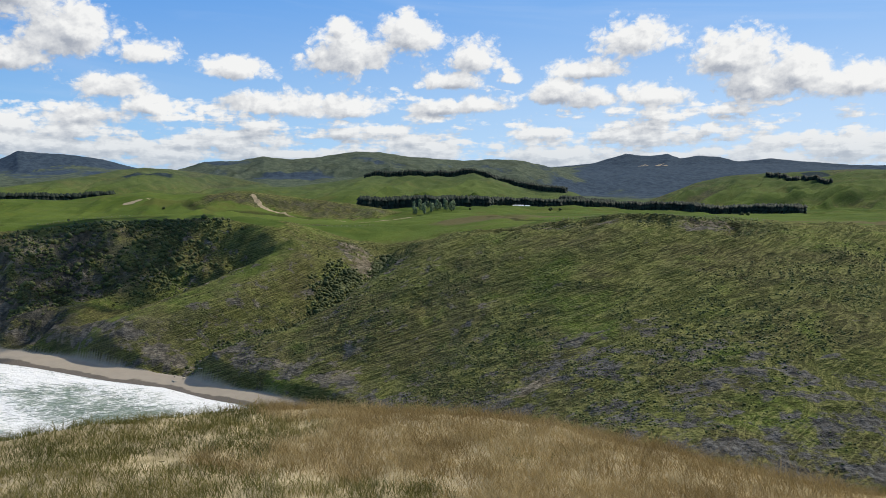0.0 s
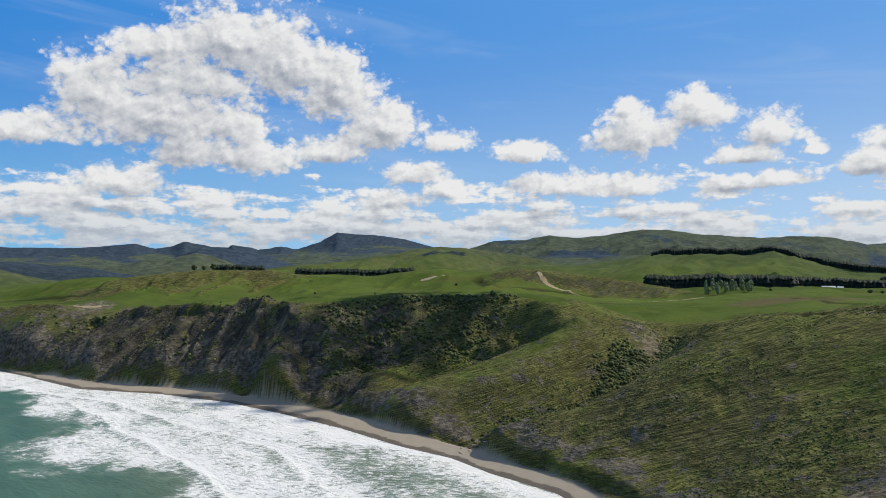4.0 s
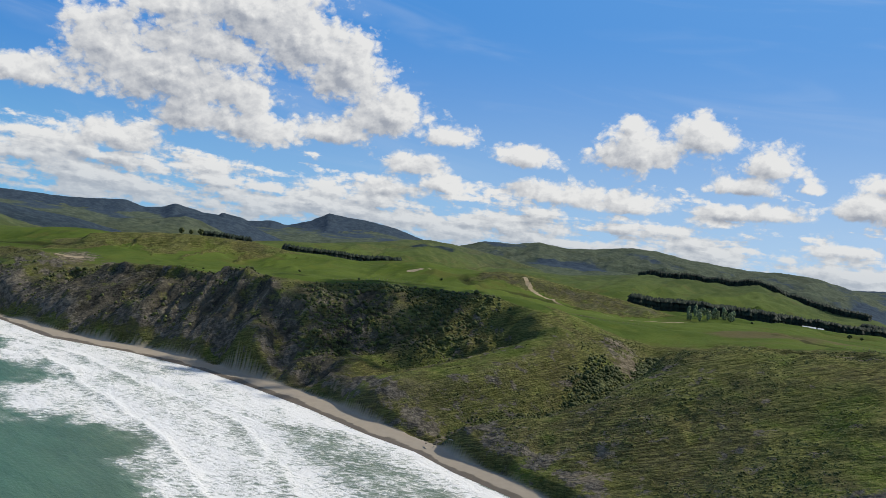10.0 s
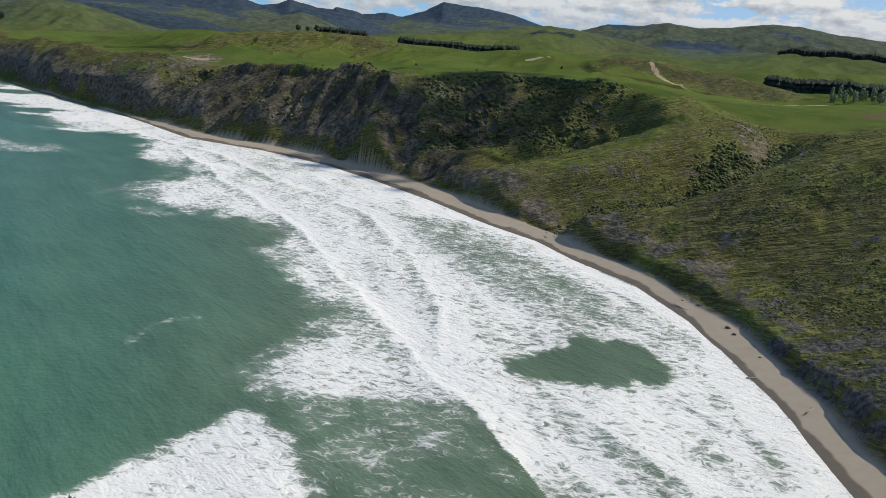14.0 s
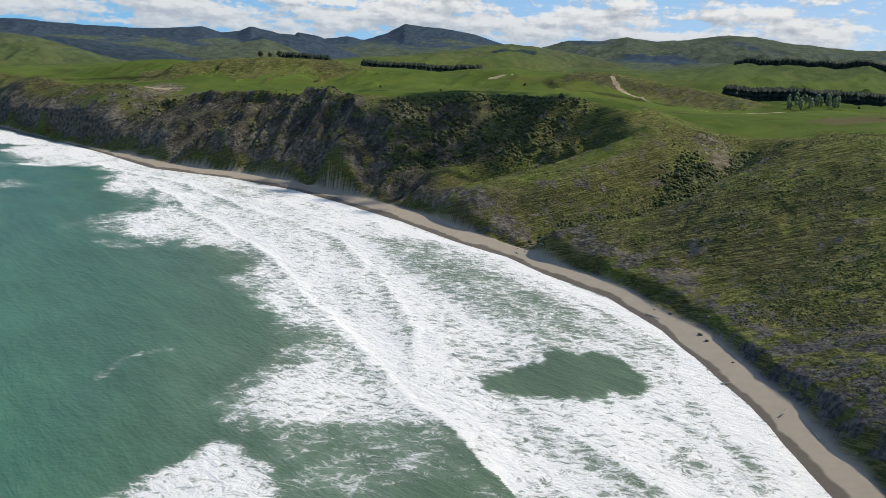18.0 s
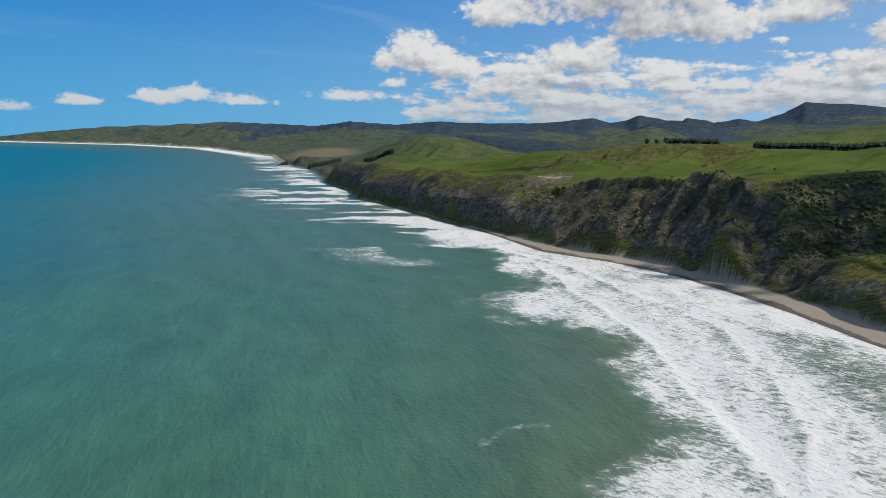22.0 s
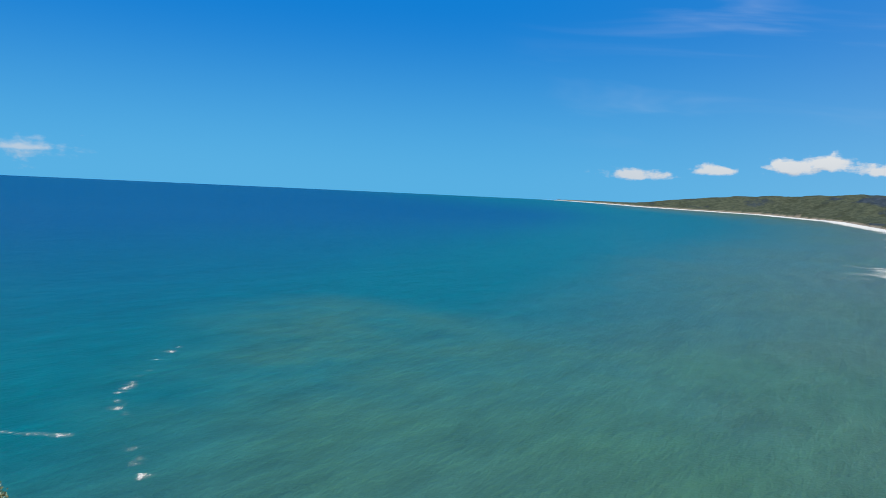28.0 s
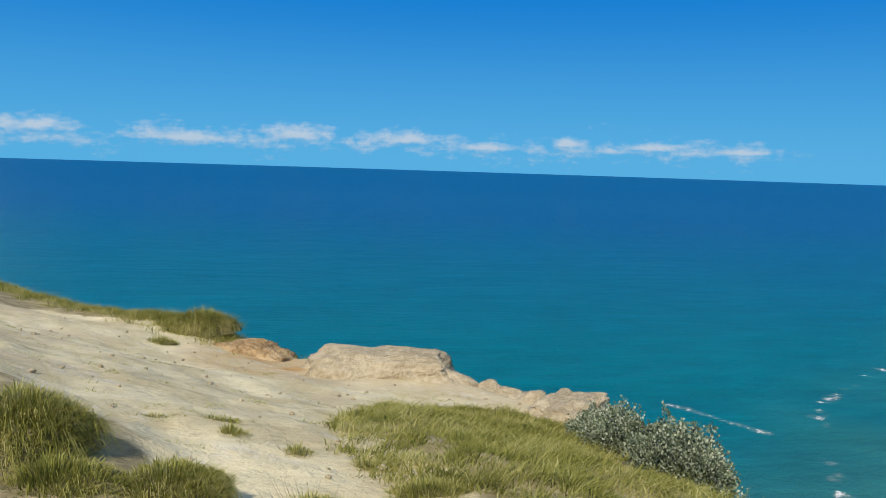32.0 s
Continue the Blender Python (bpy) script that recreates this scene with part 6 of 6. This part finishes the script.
cx, cy = rng.uniform(-4.5, 11, n), rng.uniform(-5.0, 4.0, n)
e = lookout(cx, cy)[1]
ok = (e > -0.9) & (np.hypot(cx, cy) > 0.35) & ((cy > -2.2) | (cx > 1.2))
cx, cy = cx[ok], cy[ok]
tan_ = 0.8 * fbm(cx, cy, 1.3, 4, 141) + 0.75 * smooth(0.6, 3.2, cx + 0.35 * cy) - 0.3 + 0.35 * smooth(1.2, 2.6, cy) > 0.05
hgt = (0.13 + 0.13 * rng.uniform(0, 1, len(cx)))
tufts("dry_grass", cx[tan_], cy[tan_], 24, np.full(tan_.sum(), 0.08), hgt[tan_], MAT_DRY, 51, "tall straw-coloured dry grass on the hilltop", 1.0, 0.0022)
tufts("hill_grass", cx[~tan_], cy[~tan_], 24, np.full((~tan_).sum(), 0.09), 0.8 * hgt[~tan_], MAT_GRASS, 53, "olive green rough grass on the hilltop", 0.95, 0.0022)
# the patch beside the grey shrubs
PATCH = [(-2.0, -4.5), (-3.0, -6.4), (-4.1, -8.0), (-5.2, -7.9), (-6.0, -6.7), (-6.1, -5.6), (-5.2, -4.0), (-3.9, -2.4), (-2.4, -2.4), (-2.4, -3.5), (-1.9, -3.9)]
n = 3600
cx, cy = rng.uniform(-6.6, -1.6, n), rng.uniform(-8.4, -2.0, n)
ok = inside(cx, cy, PATCH) + 0.35 * fbm(cx, cy, 0.8, 3, 143) > 0
cx, cy = cx[ok], cy[ok]
tufts("clifftop_grass", cx, cy, 34, np.full(len(cx), 0.055), rng.uniform(0.09, 0.2, len(cx)) * (0.75 + 0.6 * fbm(cx, cy, 0.5, 3, 145)), MAT_LUSH, 55, "short green and straw grass on the clifftop", 1.0, 0.004)
# the grassy lip beyond the clay
n = 3400
t = rng.uniform(0, 1, n)
cx = np.interp(t, [0, 0.3, 0.6, 1], [-4.4, -3.2, -1.9, -0.2]) + rng.normal(0, 0.4, n)
cy = np.interp(t, [0, 0.3, 0.6, 1], [-13.6, -15.0, -17.3, -22.0]) + rng.normal(0, 0.4, n)
tufts("lip_grass", cx, cy, 18, np.full(n, 0.07), rng.uniform(0.06, 0.2, n) * (1 + 0.5 * fbm(cx, cy, 0.7, 3, 147)), MAT_LUSH, 57, "long green grass along the cliff lip", 0.8, 0.004)
# tussocks by the path: a matted mound with drooping blades and a few dead stalks


def tussock(x, y, rx, ry, h, count, tall, seed, label, lift=0.0, stalks=0, group="path tussocks"):
    g = np.random.default_rng(seed)
    root = new("grass_tussock")
    z0 = float(height_at(x, y)[0][0]) + lift
    a, q = np.meshgrid(np.linspace(0, 2 * np.pi, 28, endpoint=False), np.linspace(0, 1, 10))
    lump = 1 + 0.4 * fbm(np.cos(a) * 2 + seed, np.sin(a) * 2, 1.0, 3, seed)
    mx, my = rx * q * np.cos(a) * lump, ry * q * np.sin(a) * lump
    mz = h * np.sqrt(np.clip(1 - q ** 2, 0, 1)) * (1 + 0.2 * fbm(mx, my, 0.12, 3, seed + 1)) - 0.05 * q - 0.02
    i = np.arange(280).reshape(10, 28)
    k = np.roll(i, -1, axis=1)
    raw("mound", np.stack([mx, my, mz], -1).reshape(-1, 3), np.stack([i[:-1], k[:-1], k[1:], i[1:]], -1).reshape(-1, 4), MAT_MOUND, root, True)
    t, s = g.uniform(0, 6.28, count), np.sqrt(g.uniform(0, 1, count))
    edge = 1 + 0.4 * fbm(np.cos(t) * 2 + seed, np.sin(t) * 2, 1.0, 3, seed)
    bx, by = rx * s * np.cos(t) * edge, ry * s * np.sin(t) * edge
    bz = h * np.sqrt(np.clip(1 - s ** 2, 0, 1)) - 0.05 * s - 0.02
    L = tall * g.uniform(0.5, 1.25, count)
    out = t + g.normal(0, 0.7, count)
    reach = L * (0.35 + 0.5 * s) * g.uniform(0.4, 1.3, count)
    rise = L * np.clip(1.0 - 0.75 * s, 0.15, 1) * g.uniform(0.6, 1.1, count)
    fall = np.where(g.uniform(0, 1, count) < 0.6 * s, L * 0.7, 0.0)
    w = 0.0022 * g.uniform(0.7, 1.4, count)
    ca, sa = np.cos(out), np.sin(out)
    p0 = np.stack([bx, by, bz], -1)
    p1 = p0 + np.stack([ca * reach * 0.45, sa * reach * 0.45, rise * 0.8], -1)
    p2 = p0 + np.stack([ca * reach, sa * reach, rise - fall], -1)
    side = np.stack([-sa * w, ca * w, 0 * w], -1)
    v = np.stack([p0 - side, p0 + side, p1 - side * 0.8, p1 + side * 0.8, p2], 1)
    n = (np.arange(count) * 5)[:, None]
    raw("foliage", v.reshape(-1, 3), np.concatenate([n + np.array([[0, 1, 3]]), n + np.array([[0, 3, 2]]), n + np.array([[2, 3, 4]])]), MAT_LUSH, root)
    if stalks:
        t, s = g.uniform(0, 6.28, stalks), g.uniform(0.1, 0.9, stalks)
        b0 = np.stack([rx * s * np.cos(t), ry * s * np.sin(t), h * (1 - s)], -1)
        tip = b0 + np.stack([np.cos(t) * g.uniform(0.02, 0.14, stalks), np.sin(t) * g.uniform(0.02, 0.14, stalks), g.uniform(0.06, 0.16, stalks)], -1)
        e = np.array((0.0016, 0.0016, 0))
        v = np.stack([b0 - e, b0 + e, tip], 1)
        tagged(raw("dead_stalk", v.reshape(-1, 3), np.arange(3 * stalks).reshape(-1, 3), MAT_STALK, root), "thin dark dead grass stalks", kind="stuff")
    root.matrix_world = pose(x, y, z0)
    return tagged(root, label, "grass", group)


tussock(-0.33, -4.22, 0.33, 0.3, 0.2, 5200, 0.13, 611, "tall thick green grass tussock at the edge of bare clay", 0.0, 12)
tussock(-0.42, -3.72, 0.28, 0.22, 0.06, 2600, 0.1, 613, "low green and straw grass tussock at the path", 0.0, 8)
tussock(-0.86, -3.66, 0.33, 0.22, 0.09, 4600, 0.09, 615, "rounded green grass tussock on bare clay", 0.0, 16)
tussock(-1.46, -3.48, 0.26, 0.17, 0.07, 1500, 0.09, 617, "low grass tussock with dark dead stalks", 0.0, 70)
tussock(-1.53, -4.93, 0.13, 0.1, 0.035, 700, 0.075, 619, "small green grass clump on pale clay")
tussock(-1.5, -5.3, 0.24, 0.09, 0.02, 560, 0.05, 621, "thin flat mat of grass on pale clay")
tussock(-1.12, -5.32, 0.2, 0.07, 0.02, 420, 0.05, 623, "thin flat mat of grass on pale clay")
tussock(-1.8, -4.5, 0.15, 0.12, 0.03, 700, 0.07, 625, "small green grass clump on pale clay", 0.0, 12)
tussock(-2.12, -4.2, 0.13, 0.1, 0.04, 700, 0.075, 627, "small green grass clump on pale clay")
tussock(-2.2, -3.62, 0.3, 0.2, 0.05, 2200, 0.085, 629, "low green grass clump beside the clifftop grass", 0.0, 14)
tussock(-3.62, -13.95, 0.72, 0.42, 0.26, 5200, 0.2, 631, "shaggy grass mound overhanging a clay bank", 0.0, 30, "")
tussock(-2.7, -12.9, 0.3, 0.2, 0.06, 900, 0.12, 633, "small green grass clump below the cliff lip", 0.0, 0, "")
# stray tufts on the clay
n = 130
cx, cy = rng.uniform(-6.2, -0.3, n), rng.uniform(-12.5, -4.6, n)
ok = (inside(cx, cy, CLAY) > 0.1) & (inside(cx, cy, PATCH) < 0)
tx, ty = np.repeat(cx[ok], 5) + rng.normal(0, 0.11, 5 * ok.sum()), np.repeat(cy[ok], 5) + rng.normal(0, 0.05, 5 * ok.sum())
tufts("clay_grass", tx, ty, 16, np.full(len(tx), 0.035), rng.uniform(0.02, 0.065, len(tx)), MAT_LUSH, 100, "small grass tufts growing out of bare pale clay", 1.0, 0.003)


# clods and pebbles on the clay
n = 700
cx, cy = rng.uniform(-7.2, 0.2, n), rng.uniform(-14.5, -3.2, n)
ok = inside(cx, cy, CLAY) > 0.0
cx, cy = cx[ok], cy[ok]
sz = 0.006 + 0.028 * rng.uniform(0, 1, len(cx)) ** 3
v, f = clumps(cx, cy, height_at(cx, cy)[0] + 0.3 * sz, sz, 0.7, 401)
tagged(raw("clay_clods", v, f, MAT_ROCK, smooth_it=True), "small pale clods and pebbles lying on the clay", "stones", kind="stuff")


# ---- grey-leaved shrubs on the rim
MAT_LEAF = foliage("grey shrub leaves", (0.05, 0.068, 0.03), (0.18, 0.215, 0.125), (0.42, 0.45, 0.33), gloss=0.35)
MAT_TWIG = plain("shrub twigs", (0.16, 0.12, 0.08), (0.08, 0.06, 0.04), 6.0)


def shrub(x, y, z, rx, ry, rz, n, seed, label):
    g = np.random.default_rng(seed)
    root = new("grey_shrub")
    bm = bmesh.new()
    for k in range(11):
        a, e = g.uniform(0, 6.28), g.uniform(0.3, 1.3)
        d = Vector((math.cos(a) * math.cos(e) * rx, math.sin(a) * math.cos(e) * ry, math.sin(e) * rz)) * 0.85
        m = Matrix.Translation(d * 0.5 + Vector((0, 0, -0.25 * rz))) @ d.to_track_quat("Z", "Y").to_matrix().to_4x4()
        bmesh.ops.create_cone(bm, cap_ends=True, segments=5, radius1=0.016, radius2=0.005, depth=d.length + 0.25 * rz, matrix=m)
    part("branch", bm, MAT_TWIG, root)
    u = g.normal(0, 1, (n, 3))
    u /= np.linalg.norm(u, axis=1)[:, None]
    u[:, 2] = np.where(u[:, 2] < -0.35, -u[:, 2], u[:, 2])
    lump = 1 + 0.55 * fbm(u[:, 0] * 4 + seed, u[:, 1] * 3 + u[:, 2] * 2.3, 1.0, 3, seed)
    q = u * (lump * g.uniform(0.72, 1.04, n))[:, None]
    c = q * np.array((rx, ry, rz))
    out = u + g.normal(0, 0.5, (n, 3)) + np.array((0, 0, 0.35))
    out /= np.linalg.norm(out, axis=1)[:, None]
    side = np.cross(out, g.normal(0, 1, (n, 3)))
    side /= np.linalg.norm(side, axis=1)[:, None]
    up = np.cross(side, out)
    L, wd = g.uniform(0.022, 0.04, (n, 1)), g.uniform(0.009, 0.014, (n, 1))
    v = np.stack([c, c + out * L * 0.5 + side * wd + up * wd * 0.4, c + out * L, c + out * L * 0.5 - side * wd + up * wd * 0.4], 1)
    i = (np.arange(n) * 4)[:, None]
    raw("foliage", v.reshape(-1, 3), np.concatenate([i + np.array([[0, 1, 2]]), i + np.array([[0, 2, 3]])]), MAT_LEAF, root)
    # dark ball added inside to stand for the shade among the leaves
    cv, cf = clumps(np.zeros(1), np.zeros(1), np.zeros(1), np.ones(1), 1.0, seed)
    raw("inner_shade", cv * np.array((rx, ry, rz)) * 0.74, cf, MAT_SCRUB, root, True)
    root.matrix_world = pose(x, y, z)
    return tagged(root, label, "shrub", "rim shrubs")


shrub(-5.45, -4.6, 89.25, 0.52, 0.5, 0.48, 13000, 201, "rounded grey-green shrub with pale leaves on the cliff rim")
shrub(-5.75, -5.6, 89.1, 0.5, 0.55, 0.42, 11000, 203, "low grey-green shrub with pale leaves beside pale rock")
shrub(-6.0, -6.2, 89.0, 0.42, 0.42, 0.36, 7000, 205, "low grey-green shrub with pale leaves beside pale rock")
shrub(-3.0, 2.15, 89.54, 0.22, 0.22, 0.2, 900, 207, "small grey-green shrub just below the cliff rim")
shrub(-2.05, 2.85, 89.48, 0.25, 0.25, 0.2, 900, 209, "small grey-green shrub just below the cliff rim")


# ---- the cloud whose shade lies on the cliffs
MAT_CLOUD = plain("cloud white", (0.9, 0.9, 0.9), (0.85, 0.86, 0.88), 0.01, 1.0, 0.0)
rise = (800 - 45) / sun_dir.z
sx0, sy0 = -236 + sun_dir.x * rise, 528 + sun_dir.y * rise
g = np.random.default_rng(301)
n = 125
a, q = g.uniform(0, 6.28, n), np.sqrt(g.uniform(0, 1, n)) * g.uniform(0.85, 1.15, n)
v, f = clumps(sx0 + 96 * q * np.cos(a) - 10 * q * np.sin(a), sy0 + 80 * q * np.sin(a), 800 + g.uniform(0, 30, n), g.uniform(4, 9, n) + 4 * np.clip(1 - q, 0, 1), 0.6, 303)
tagged(raw("cloud", v, f, MAT_CLOUD, smooth_it=True), "small white cumulus shading the cliffs below", "cloud")
